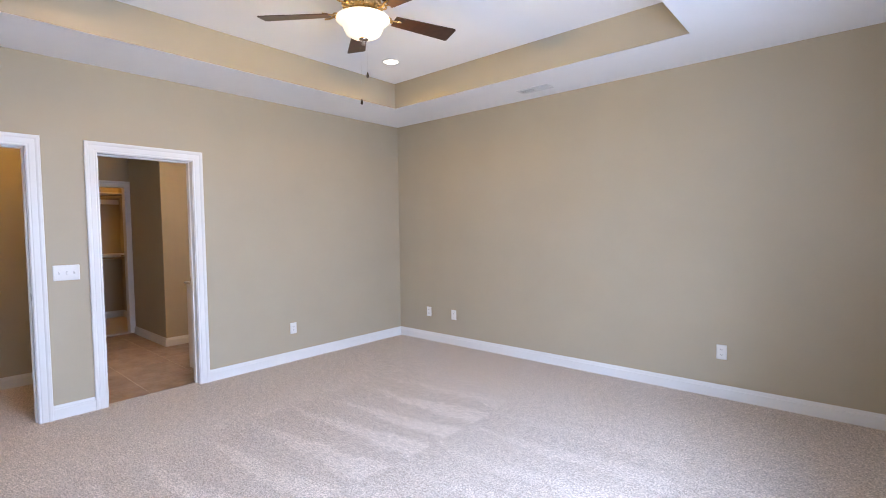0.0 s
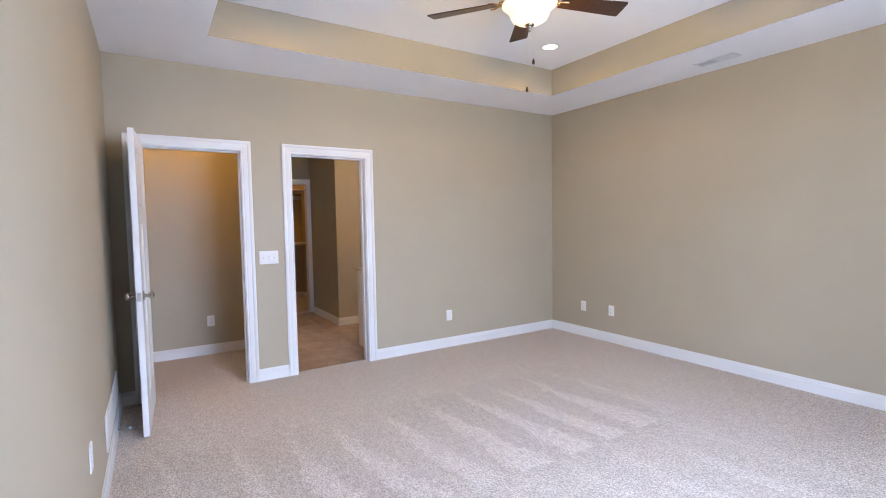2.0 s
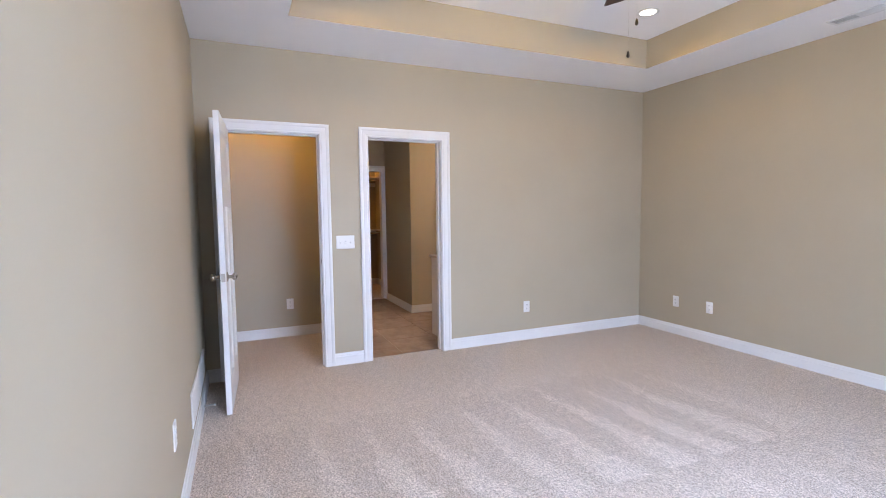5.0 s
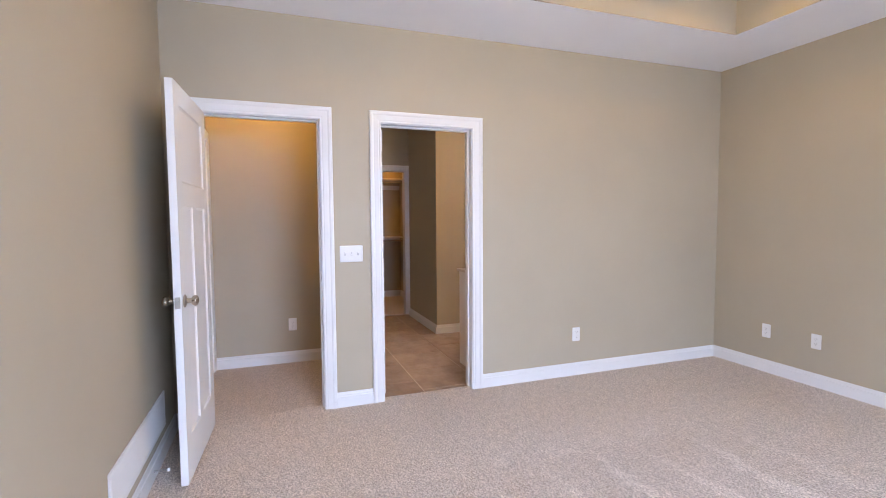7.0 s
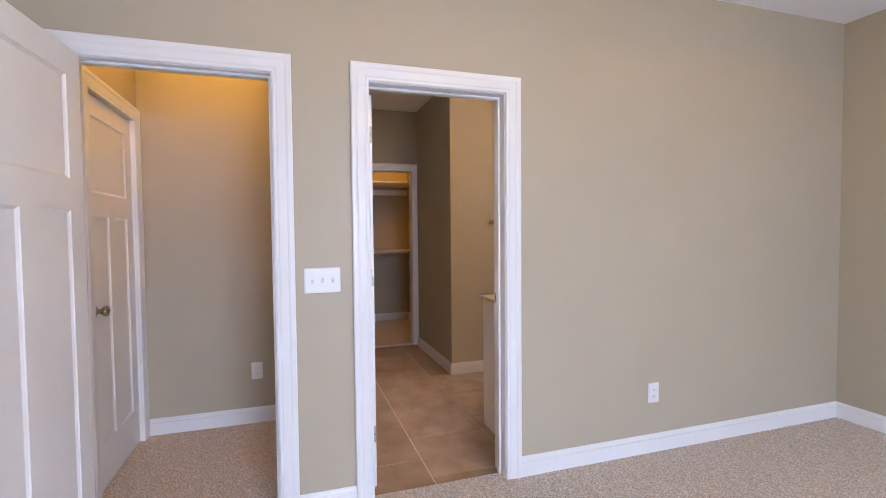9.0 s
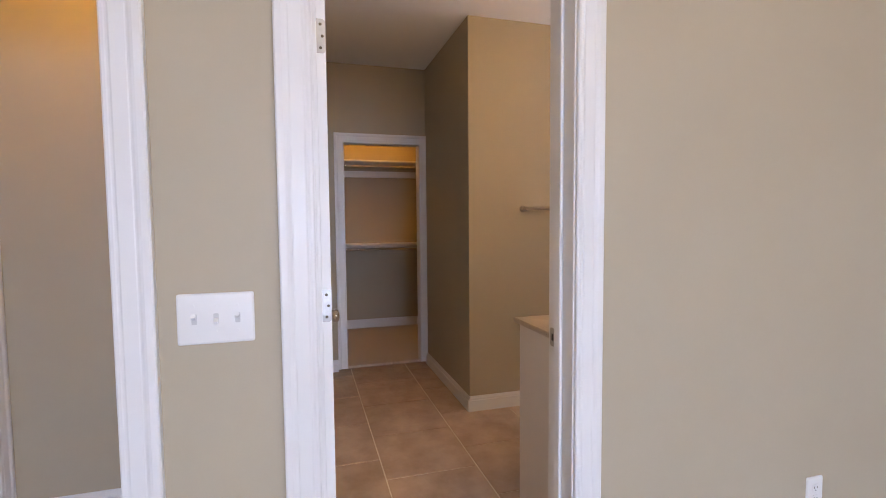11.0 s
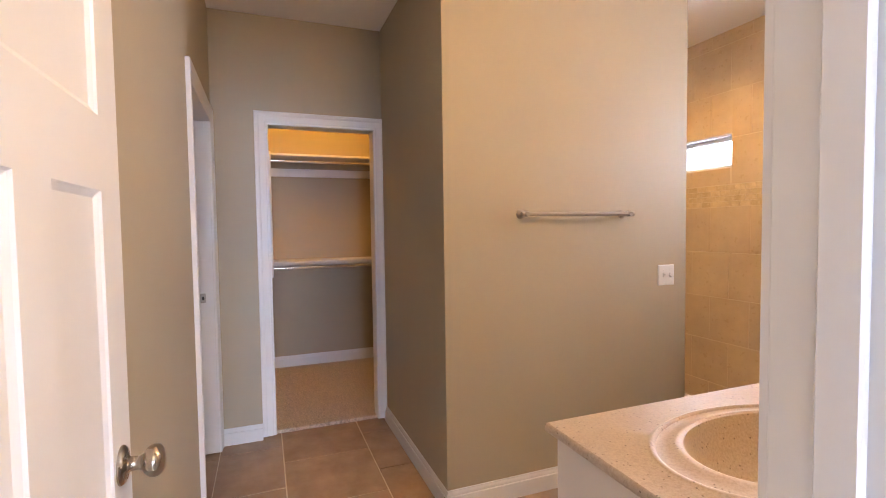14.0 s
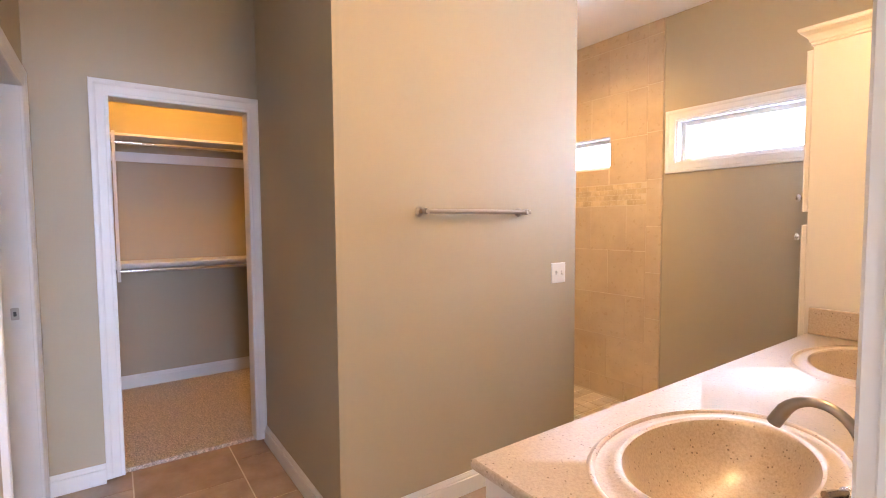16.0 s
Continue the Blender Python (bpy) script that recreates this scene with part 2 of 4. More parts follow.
def lathe(profile, n=32, m=Matrix(), bm=None, sx=1.0, sy=1.0):
    """Turns (radius, height) rows about z; the ends are closed."""
    bm = bm or bmesh.new()
    rings = []
    for r, z in profile:
        rings.append([bm.verts.new(m @ Vector((sx * r * math.cos(2 * math.pi * k / n), sy * r * math.sin(2 * math.pi * k / n), z))) for k in range(n)])
    for a, b in zip(rings, rings[1:]):
        for k in range(n):
            bm.faces.new((a[k], a[(k + 1) % n], b[(k + 1) % n], b[k]))
    bm.faces.new(rings[0][::-1])
    bm.faces.new(rings[-1])
    return bm


def tube(points, radius, n=12, bm=None, radii=None):
    """A round tube along points."""
    bm = bm or bmesh.new()
    pts = [Vector(p) for p in points]
    rings = []
    for i, p in enumerate(pts):
        d = (pts[min(i + 1, len(pts) - 1)] - pts[max(i - 1, 0)]).normalized()
        q = d.to_track_quat("Z", "Y")
        r = radii[i] if radii else radius
        rings.append([bm.verts.new(p + q @ Vector((r * math.cos(2 * math.pi * k / n), r * math.sin(2 * math.pi * k / n), 0))) for k in range(n)])
    for a, b in zip(rings, rings[1:]):
        for k in range(n):
            bm.faces.new((a[k], a[(k + 1) % n], b[(k + 1) % n], b[k]))
    bm.faces.new(rings[0][::-1])
    bm.faces.new(rings[-1])
    return bm


def prism(outline, m, depth):
    """Extrudes a flat outline (u, v) by depth along the third axis of m."""
    bm = bmesh.new()
    lo = [bm.verts.new(m @ Vector((u, v, 0))) for u, v in outline]
    hi = [bm.verts.new(m @ Vector((u, v, depth))) for u, v in outline]
    bm.faces.new(lo[::-1])
    bm.faces.new(hi)
    for k in range(len(lo)):
        bm.faces.new((lo[k], lo[(k + 1) % len(lo)], hi[(k + 1) % len(lo)], hi[k]))
    return bm


def rounded(w, h, r, n=4):
    out = []
    for cx, cy, a0 in ((w / 2 - r, h / 2 - r, 0), (-w / 2 + r, h / 2 - r, 90), (-w / 2 + r, -h / 2 + r, 180), (w / 2 - r, -h / 2 + r, 270)):
        for k in range(n + 1):
            a = radians(a0 + 90 * k / n)
            out.append((cx + r * math.cos(a), cy + r * math.sin(a)))
    return out


def frame_of(face, at):
    """A pose whose x runs along a wall, y is up and z points out of it. face: the way that the wall looks, '+x', '-x', '+y', '-y' or '-z'."""
    cols = {"+x": ((0, 1, 0), (0, 0, 1), (1, 0, 0)), "-x": ((0, -1, 0), (0, 0, 1), (-1, 0, 0)),
            "+y": ((-1, 0, 0), (0, 0, 1), (0, 1, 0)), "-y": ((1, 0, 0), (0, 0, 1), (0, -1, 0)), "-z": ((1, 0, 0), (0, -1, 0), (0, 0, -1))}[face]
    m = Matrix((cols[0], cols[1], cols[2])).transposed().to_4x4()
    m.translation = at
    return m


# ---- walls ----
def wall_along_y(name, x0, x1, y0, y1, z1, openings, label):
    """A wall with door openings (y from, y to, bottom, top)."""
    rows, at = [], y0
    for a, b, lo, hi in sorted(openings):
        rows.append((x0, x1, at, a, 0, z1))
        if lo > 0:
            rows.append((x0, x1, a, b, 0, lo))
        rows.append((x0, x1, a, b, hi, z1))
        at = b
    rows.append((x0, x1, at, y1, 0, z1))
    return thing(name, boxes(rows), WALL, label, "wall", kind="structure")


def wall_along_x(name, y0, y1, x0, x1, z1, openings, label):
    rows, at = [], x0
    for a, b, lo, hi in sorted(openings):
        rows.append((at, a, y0, y1, 0, z1))
        if lo > 0:
            rows.append((a, b, y0, y1, 0, lo))
        rows.append((a, b, y0, y1, hi, z1))
        at = b
    rows.append((at, x1, y0, y1, 0, z1))
    return thing(name, boxes(rows), WALL, label, "wall", kind="structure")


SOFFIT, TRAY, BATHC = 2.73, 3.0, 2.72
D1 = (-4.478, -3.722, 2.045)
D2 = (-3.283, -2.575, 2.045)
CD = (-2.962, -2.279, 2.03)
TD = (-2.965, -2.18, 2.0)
HD = (-1.183, -0.45, 2.045)
J = 0.018
SOUTH, PART, CLO, BACK, BN, HALLW, HALLS = -4.67, -1.905, -3.105, -4.71, 0.12, -1.27, -4.575
BS, RET, PN = -3.295, -2.215, -0.703
TX = (0.70, 3.66)
TY = (-4.01, -0.695)
WIN1, WIN2 = (-1.751, -0.90, 1.745, 2.023), (-2.73, -2.25, 1.752, 1.992)
LBL = "tan painted drywall wall with white baseboard"
wall_along_y("wall_west", -0.132, 0.0, SOUTH - 0.115, 0.28, 3.2, [(D1[0] - J, D1[1] + J, 0, D1[2] + J), (D2[0] - J, D2[1] + J, 0, D2[2] + J)], "tan painted bedroom wall with two doorways")
wall_along_x("wall_north", 0.0, 0.16, 0.0, 5.10, 3.2, [], LBL)
wall_along_x("wall_south", SOUTH - 0.115, SOUTH, 0.0, 5.10, 3.2, [], LBL)
wall_along_y("wall_east", 4.95, 5.10, SOUTH, 0.0, 3.2, [(-3.70, -1.90, 0.55, 2.10)], "tan painted wall with a wide window opening")
wall_along_x("wall_bath_north", BN, BN + 0.16, BACK - 0.12, -0.115, 2.9, [(WIN2[0], WIN2[1], WIN2[2], WIN2[3]), (WIN1[0], WIN1[1], WIN1[2], WIN1[3])], "tan painted wall with two small windows")
wall_along_y("wall_bath_partition", PART - 0.115, PART, RET + 0.115, PN, 2.9, [], "tan painted partition wall beside the shower")
wall_along_x("wall_bath_return", RET, RET + 0.115, CLO, PART, 2.9, [], LBL)
wall_along_y("wall_bath_west", CLO - 0.115, CLO, BS - 0.12, BN, 2.9, [(CD[0] - J, CD[1] + J, 0, CD[2] + J)], "tan painted wall with a closet doorway")
wall_along_x("wall_bath_south", BS - 0.12, BS, CLO, -0.115, 2.9, [(TD[0] - J, TD[1] + J, 0, TD[2] + J)], "tan painted wall with a narrow doorway")
wall_along_y("wall_hall_west", HALLW - 0.12, HALLW, -6.2, BS - 0.12, 2.9, [], LBL)
wall_along_x("wall_hall_south", HALLS - 0.12, HALLS, HALLW, -0.115, 2.9, [(HD[0] - J, HD[1] + J, 0, HD[2] + J)], "tan painted hall wall with a doorway")
wall_along_y("wall_far_east", -0.115, 0.0, -6.2, SOUTH - 0.115, 2.9, [], LBL)
wall_along_x("wall_far_south", -6.32, -6.2, CLO - 0.115, 0.0, 2.9, [], LBL)
wall_along_y("wall_toilet_west", CLO - 0.115, CLO, -6.2, BS - 0.12, 2.9, [], LBL)
wall_along_y("wall_closet_back", BACK - 0.12, BACK, -3.80, BN, 2.9, [], "tan painted closet back wall")
wall_along_x("wall_closet_south", -3.92, -3.80, BACK - 0.12, CLO - 0.115, 2.9, [], LBL)
wall_along_x("wall_closet_north", -1.93, -1.81, BACK, CLO - 0.115, 2.9, [], LBL)

# floors
thing("floor", boxes([(-0.07, 4.95, SOUTH, 0.0, -0.06, 0.0), (HALLW, -0.07, HALLS, BS - 0.12, -0.06, 0.0), (HALLW, -0.115, -6.2, HALLS, -0.06, 0.0)]), CARPET,
      "beige cut-pile carpet with vacuum marks", "carpet", kind="structure")
thing("floor_closet", box(BACK, CLO - 0.06, -3.80, -1.93, -0.06, 0.0), CARPET, "beige carpet on the closet floor", "carpet", kind="structure")
FT = thing("floor_bath", boxes([(CLO - 0.06, -0.07, BS, BN, -0.06, -0.025), (CLO, HALLW - 0.12, -6.2, BS, -0.06, -0.025)]), GROUT,
           "brown porcelain tile floor with sandy grout", "tile floor", kind="structure")

# ceilings
thing("ceiling", boxes([(0.0, TX[0], SOUTH, 0.0, SOFFIT, SOFFIT + 0.004), (TX[1], 4.95, SOUTH, 0.0, SOFFIT, SOFFIT + 0.004),
                        (TX[0], TX[1], TY[1], 0.0, SOFFIT, SOFFIT + 0.004), (TX[0], TX[1], SOUTH, TY[0], SOFFIT, SOFFIT + 0.004),
                        (TX[0] - 0.06, TX[1] + 0.06, TY[0] - 0.06, TY[1] + 0.06, TRAY, TRAY + 0.05), (-0.1, 5.10, SOUTH - 0.11, 0.16, 3.2, 3.25)]), CEIL,
      "white tray ceiling with a flat soffit border", "ceiling", kind="structure")
thing("tray_wall", boxes([(TX[0] - 0.03, TX[0], TY[0] - 0.03, TY[1] + 0.03, SOFFIT + 0.001, TRAY), (TX[1], TX[1] + 0.03, TY[0] - 0.03, TY[1] + 0.03, SOFFIT + 0.001, TRAY),
                          (TX[0], TX[1], TY[1], TY[1] + 0.03, SOFFIT + 0.001, TRAY), (TX[0], TX[1], TY[0] - 0.03, TY[0], SOFFIT + 0.001, TRAY)]), WALL,
      "tan painted sides of the tray ceiling", "wall", kind="structure")
thing("ceiling_bath", box(CLO, -0.115, BS, BN, BATHC, BATHC + 0.05), CEIL, "white bathroom ceiling", "ceiling", kind="structure")
thing("ceiling_hall", box(HALLW, -0.115, -6.2, BS - 0.12, 2.72, 2.77), CEIL, "white hall ceiling", "ceiling", kind="structure")
thing("ceiling_closet", box(BACK, CLO - 0.115, -3.80, -1.93, 2.70, 2.75), CEIL, "white closet ceiling", "ceiling", kind="structure")
thing("ceiling_toilet", box(CLO, HALLW - 0.12, -6.2, BS - 0.12, 2.70, 2.75), CEIL, "white ceiling of the side room", "ceiling", kind="structure")

# ---- trim ----
CASING = [(0.0, 0.0), (0.0, 0.010), (0.004, 0.013), (0.010, 0.0135), (0.013, 0.0125), (0.017, 0.0128), (0.021, 0.0148), (0.050, 0.0165),
          (0.053, 0.0158), (0.056, 0.0168), (0.060, 0.019), (0.066, 0.021), (0.080, 0.021), (0.084, 0.018), (0.084, 0.0)]


def casing(name, face, plane, a, b, top, bottom=None, label="", width=0.084, legs=(0, 3)):
    """Mitred moulding round an opening from a to b along a wall; closed below where a bottom is given."""
    origin = {"+x": (plane, 0, 0), "-x": (plane, 0, 0), "+y": (0, plane, 0), "-y": (0, plane, 0)}[face]
    m = frame_of(face, origin)
    if face in ("-x", "+y"):
        a, b = -b, -a
    k = width / 0.084
    bm = bmesh.new()
    rows = []
    for u, d in CASING:
        u *= k
        lo = 0.0 if bottom is None else bottom - u
        rows.append([bm.verts.new(m @ Vector(p)) for p in ((a - u, lo, d), (a - u, top + u, d), (b + u, top + u, d), (b + u, lo, d))])
    n = 4 if bottom is not None else 3
    for r, s in zip(rows, rows[1:]):
        for i in range(legs[0], n if bottom is not None else legs[1]):
            bm.faces.new((r[i], r[(i + 1) % 4], s[(i + 1) % 4], s[i]))
    if bottom is None:
        bm.faces.new([r[legs[0]] for r in rows])
        bm.faces.new([r[legs[1]] for r in rows])
    return thing(name, bm, TRIM, label, "trim", kind="structure")


def jamb_in_x_wall(parent, x0, x1, d, stop):
    """The lining of a doorway in a wall that runs along y, with its stop at x = stop."""
    a, b, top = d
    part("door_jamb", boxes([(x0, x1, a - J, a, 0, top + J), (x0, x1, b, b + J, 0, top + J), (x0, x1, a, b, top, top + J)], 0.0015), TRIM, parent)
    if stop is not None:
        part("door_stop_strip", boxes([(stop, stop + 0.034, a, a + 0.011, 0, top), (stop, stop + 0.034, b - 0.011, b, 0, top),
                                       (stop, stop + 0.034, a + 0.011, b - 0.011, top - 0.011, top)], 0.002), TRIM, parent)


def jamb_in_y_wall(parent, y0, y1, d):
    a, b, top = d
    part("door_jamb", boxes([(a - J, a, y0, y1, 0, top + J), (b, b + J, y0, y1, 0, top + J), (a, b, y0, y1, top, top + J)], 0.0015), TRIM, parent)


WC = "white moulded door casing"
c = casing("door_casing", "+x", 0.0, D1[0] - 0.004, D1[1] + 0.004, D1[2] + 0.004, label=WC + " round the hall doorway")
jamb_in_x_wall(c, -0.115, 0.0, D1, -0.07)
c = casing("door_casing", "+x", 0.0, D2[0] - 0.004, D2[1] + 0.004, D2[2] + 0.004, label=WC + " round the bathroom doorway")
jamb_in_x_wall(c, -0.135, 0.0, D2, -0.090)
casing("door_casing", "-x", -0.135, D2[0] + 0.0, D2[1] + 0.004, D2[2] + 0.004, label=WC + " inside the bathroom", legs=(0, 2))
c = casing("door_casing", "+x", CLO, CD[0], CD[1], CD[2], label=WC + " round the closet doorway")
jamb_in_x_wall(c, CLO - 0.115, CLO, CD, None)
c = casing("door_casing", "+y", BS, TD[0], TD[1], TD[2], label=WC + " round the side-room doorway")
jamb_in_y_wall(c, BS - 0.12, BS, TD)
STRIKE_T = c
c = casing("door_casing", "+y", HALLS, HD[0], HD[1], HD[2], label=WC + " round the hall's side doorway")
jamb_in_y_wall(c, HALLS - 0.12, HALLS, HD)

BASE = [(0.0, 0.0), (0.0155, 0.0), (0.0155, 0.076), (0.0145, 0.079), (0.0095, 0.080), (0.0095, 0.086), (0.0085, 0.092), (0.0050, 0.101), (0.0045, 0.107), (0.0, 0.107)]


def baseboard(face, plane, a, b, drop=0.0):
    """A moulded board along the foot of a wall, from a to b."""
    origin = (plane, 0, -drop) if face[1] == "x" else (0, plane, -drop)
    m = frame_of(face, origin)
    if face in ("-x", "+y"):
        a, b = -b, -a
    bm = bmesh.new()
    e0 = [bm.verts.new(m @ Vector((a, h, d))) for d, h in BASE]
    e1 = [bm.verts.new(m @ Vector((b, h, d))) for d, h in BASE]
    for k in range(len(BASE) - 1):
        bm.faces.new((e0[k], e0[k + 1], e1[k + 1], e1[k]))
    bm.faces.new(e0)
    bm.faces.new(e1)
    return thing("baseboard", bm, TRIM, "white moulded baseboard along the wall", "baseboard", kind="structure")


CW = 0.088
baseboard("+x", 0.0, D2[1] + CW, 0.0)
baseboard("+x", 0.0, D1[1] + CW, D2[0] - CW)
baseboard("+x", 0.0, SOUTH, D1[0] - CW)
baseboard("-y", 0.0, 0.0, 4.95)
baseboard("+y", SOUTH, 0.0, 4.95)
baseboard("-x", 4.95, SOUTH, 0.0)
baseboard("+x", HALLW, HALLS, BS - 0.12)
baseboard("-y", BS - 0.12, HALLW, -0.115)
baseboard("+x", PART, RET, PN, 0.022)
baseboard("-y", RET, CLO, PART + 0.0135, 0.022)
baseboard("-x", PART - 0.115, RET + 0.115, PN, 0.022)
baseboard("+y", PN, PART - 0.115, PART, 0.022)
baseboard("+x", CLO, BS, CD[0] - 0.084, 0.022)
baseboard("+y", BS, TD[1] + 0.084, -0.14, 0.022)
baseboard("-y", BN, -1.83, -0.83, 0.022)
baseboard("+x", BACK, -3.80, -1.93)
baseboard("-y", -1.93, BACK, CLO - 0.115)


# ---- doors ----
def door_slab(width, height=2.03, t=0.035):
    """A three-panel slab: one wide panel above two tall ones, x from the hinge, y through the thickness, recessed on both faces."""
    st = 0.105
    mid0, mid1 = width / 2 - 0.048, width / 2 + 0.048
    panels = [(st, width - st, 1.535, 1.925), (st, mid0, 0.225, 1.415), (mid1, width - st, 0.225, 1.415)]
    xs = [0.0, st, mid0, mid1, width - st, width]
    zs = [0.0, 0.225, 1.415, 1.535, 1.925, height]
    bm = bmesh.new()

    def quad(pts):
        bm.faces.new([bm.verts.new(p) for p in pts])

    for y, inward in ((0.0, 1), (t, -1)):
        for i in range(5):
            for k in range(5):
                cx, cz = (xs[i] + xs[i + 1]) / 2, (zs[k] + zs[k + 1]) / 2
                if any(a < cx < b and lo < cz < hi for a, b, lo, hi in panels):
                    continue
                quad([(xs[i], y, zs[k]), (xs[i + 1], y, zs[k]), (xs[i + 1], y, zs[k + 1]), (xs[i], y, zs[k + 1])])
        for a, b, lo, hi in panels:
            rings = []
            for inset, deep in ((0, 0), (0.003, 0.004), (0.012, 0.009)):
                d = y + inward * deep
                rings.append([(a + inset, d, lo + inset), (b - inset, d, lo + inset), (b - inset, d, hi - inset), (a + inset, d, hi - inset)])
            for r, s in zip(rings, rings[1:]):
                for k in range(4):
                    quad([r[k], r[(k + 1) % 4], s[(k + 1) % 4], s[k]])
            quad(rings[-1])
    for p, q in (((0, 0), (0, height)), ((0, height), (width, height)), ((width, height), (width, 0)), ((width, 0), (0, 0))):
        quad([(p[0], 0, p[1]), (q[0], 0, q[1]), (q[0], t, q[1]), (p[0], t, p[1])])
    bmesh.ops.remove_doubles(bm, verts=bm.verts, dist=1e-5)
    return bm


KNOB = [(0.0335, 0.0), (0.0335, 0.003), (0.031, 0.006), (0.026, 0.008), (0.016, 0.010), (0.0125, 0.014), (0.0115, 0.026), (0.014, 0.032), (0.021, 0.037),
        (0.0265, 0.044), (0.028, 0.051), (0.0265, 0.058), (0.020, 0.0635), (0.010, 0.066), (0.002, 0.0665)]


def knob(parent, m):
    """A round door knob with its rose; z of m points out of the door."""
    k = part("door_knob", lathe(KNOB[7:], 28, m), NICKEL, parent, "satin nickel round knob", True)
    part("rose", lathe(KNOB[:8], 28, m), NICKEL, k, "", True)


def hinge(parent, m, open_leaf=True):
    """A butt hinge: rounded leaf in the plane of m, screws, and a barrel along its left edge."""
    leaf = part("hinge", prism(rounded(0.036, 0.090, 0.010), m, 0.0022), STEEL, parent, "brushed steel butt hinge")
    part("hinge_barrel", tube([m @ Vector((-0.0225, z, 0.002)) for z in (-0.046, -0.016, 0.016, 0.046)], 0.0055, 12), STEEL, leaf, "", True)
    for u, v in ((0.004, 0.031), (0.009, 0.0), (0.004, -0.031)):
        part("screw", lathe([(0.0042, 0.002), (0.004, 0.0030), (0.0015, 0.0034)], 12, m @ Matrix.Translation((u, v, 0))), BRONZE, leaf, "", True)


def door(name, width, m, knob_z, faces, label):
    d = thing(name, door_slab(width), DOORP, label, "door", kind="structure")
    for f in faces:
        if f == "front":
            knob(d, Matrix.Translation((width - 0.062, 0.035, knob_z)) @ pose(0, 0, 0, -90))
        else:
            knob(d, Matrix.Translation((width - 0.062, 0.0, knob_z)) @ pose(0, 0, 0, 90))
    lt = frame_of("+x", (width, 0.0175, knob_z))
    plate = part("latch_plate", prism(rounded(0.025, 0.057, 0.004), lt, 0.0012), STEEL, d, "brushed steel latch plate")
    part("latch_bolt", prism([(-0.007, -0.010), (0.007, -0.010), (0.007, 0.010), (-0.007, 0.010)], lt, 0.010), STEEL, plate)
    for z in (0.28, 1.098, 1.83):
        hinge(d, frame_of("-x", (0.0, 0.0175, z)) @ Matrix.Scale(-1, 4, (1, 0, 0)))
    d.matrix_world = m
    return d


# hall door, swung back past square towards the south wall
door("door_1", 0.755, pose(0.024, -4.466, 0.012, 0, 0, -3.2), 0.935, ("front", "back"), "open white three-panel door with satin nickel knobs")
# bathroom door, swung back against the bathroom's side wall
door("door_2", 0.695, pose(-0.152, -3.280, 0.0, 0, 0, 0.3) @ Matrix.Scale(-1, 4, (1, 0, 0)), 0.945, ("front",),
     "open white three-panel door with a satin nickel knob")


# closed door in the hall's side doorway
door("door_3", HD[1] - HD[0] - 0.006, pose(HD[0] + 0.003, HALLS - 0.052, 0.012), 0.935, ("front",), "closed white three-panel door in the hall")


def strike(parent, m):
    s = part("strike_plate", prism(rounded(0.030, 0.057, 0.006), m, 0.0015), STEEL, parent, "steel strike plate")
    # flat dark piece painted as the shade of the hole
    part("latch_hole", prism(rounded(0.011, 0.022, 0.002), m @ Matrix.Translation((0, 0, 0.0012)), 0.0008), HOLE_SHADE, s)


JAMB2 = [o for o in scene.objects if o.name.startswith("door_casing") and "bathroom doorway" in o["label"]][0]
JAMB1 = [o for o in scene.objects if o.name.startswith("door_casing") and "hall doorway" in o["label"]][0]
strike(JAMB2, frame_of("-y", (-0.113, D2[1], 0.965)))
strike(JAMB1, frame_of("-y", (-0.018, D1[1], 0.945)))
strike(STRIKE_T, frame_of("+x", (TD[0], BS - 0.06, 0.95)))


# ---- switches and outlets ----
def cover(w, h):
    """A wall plate with a rolled edge, in its own x and y, z outwards."""
    bm = bmesh.new()
    rings = [[bm.verts.new((u, v, z)) for u, v in rounded(w - 2 * i, h - 2 * i, 0.005)] for i, z in ((0, 0), (0, 0.003), (0.002, 0.0055), (0.006, 0.0065))]
    for a, b in zip(rings, rings[1:]):
        for k in range(len(a)):
            bm.faces.new((a[k], a[(k + 1) % len(a)], b[(k + 1) % len(a)], b[k]))
    bm.faces.new(rings[-1])
    bm.faces.new(rings[0][::-1])
    return bm


def outlet():
    ob = thing("electrical_outlet", cover(0.074, 0.118), PLATE, "white duplex outlet plate on the tan wall", "outlet", "wall outlets", smooth=True)
    for v in (0.0195, -0.0195):
        r = part("receptacle", prism(rounded(0.034, 0.028, 0.009), Matrix.Translation((0, v, 0.0066)), 0.0018), PLATE, ob)
        for u, h in ((-0.0065, 0.009), (0.0065, 0.007)):
            part("slot", prism([(u - 0.0012, -h / 2 + 0.003), (u + 0.0012, -h / 2 + 0.003), (u + 0.0012, h / 2 + 0.003), (u - 0.0012, h / 2 + 0.003)],
                               Matrix.Translation((0, v, 0.0084)), 0.0003), HOLE_SHADE, r)
        part("ground_hole", lathe([(0.0024, 0), (0.0024, 0.0003)], 10, Matrix.Translation((0, v - 0.007, 0.0084))), HOLE_SHADE, r)
    part("screw", lathe([(0.0032, 0.0066), (0.003, 0.0078)], 12), PLATE, ob)
    return ob


first = outlet()
first.matrix_world = frame_of("+x", (0.0, -1.598, 0.355))
for face, at in (("-y", (0.521, 0.0, 0.362)), ("-y", (0.924, 0.0, 0.362)), ("-y", (3.75, 0.0, 0.375)), ("+y", (1.97, SOUTH, 0.43)), ("+x", (HALLW, -3.888, 0.365))):
    copy_thing(first, frame_of(face, at))


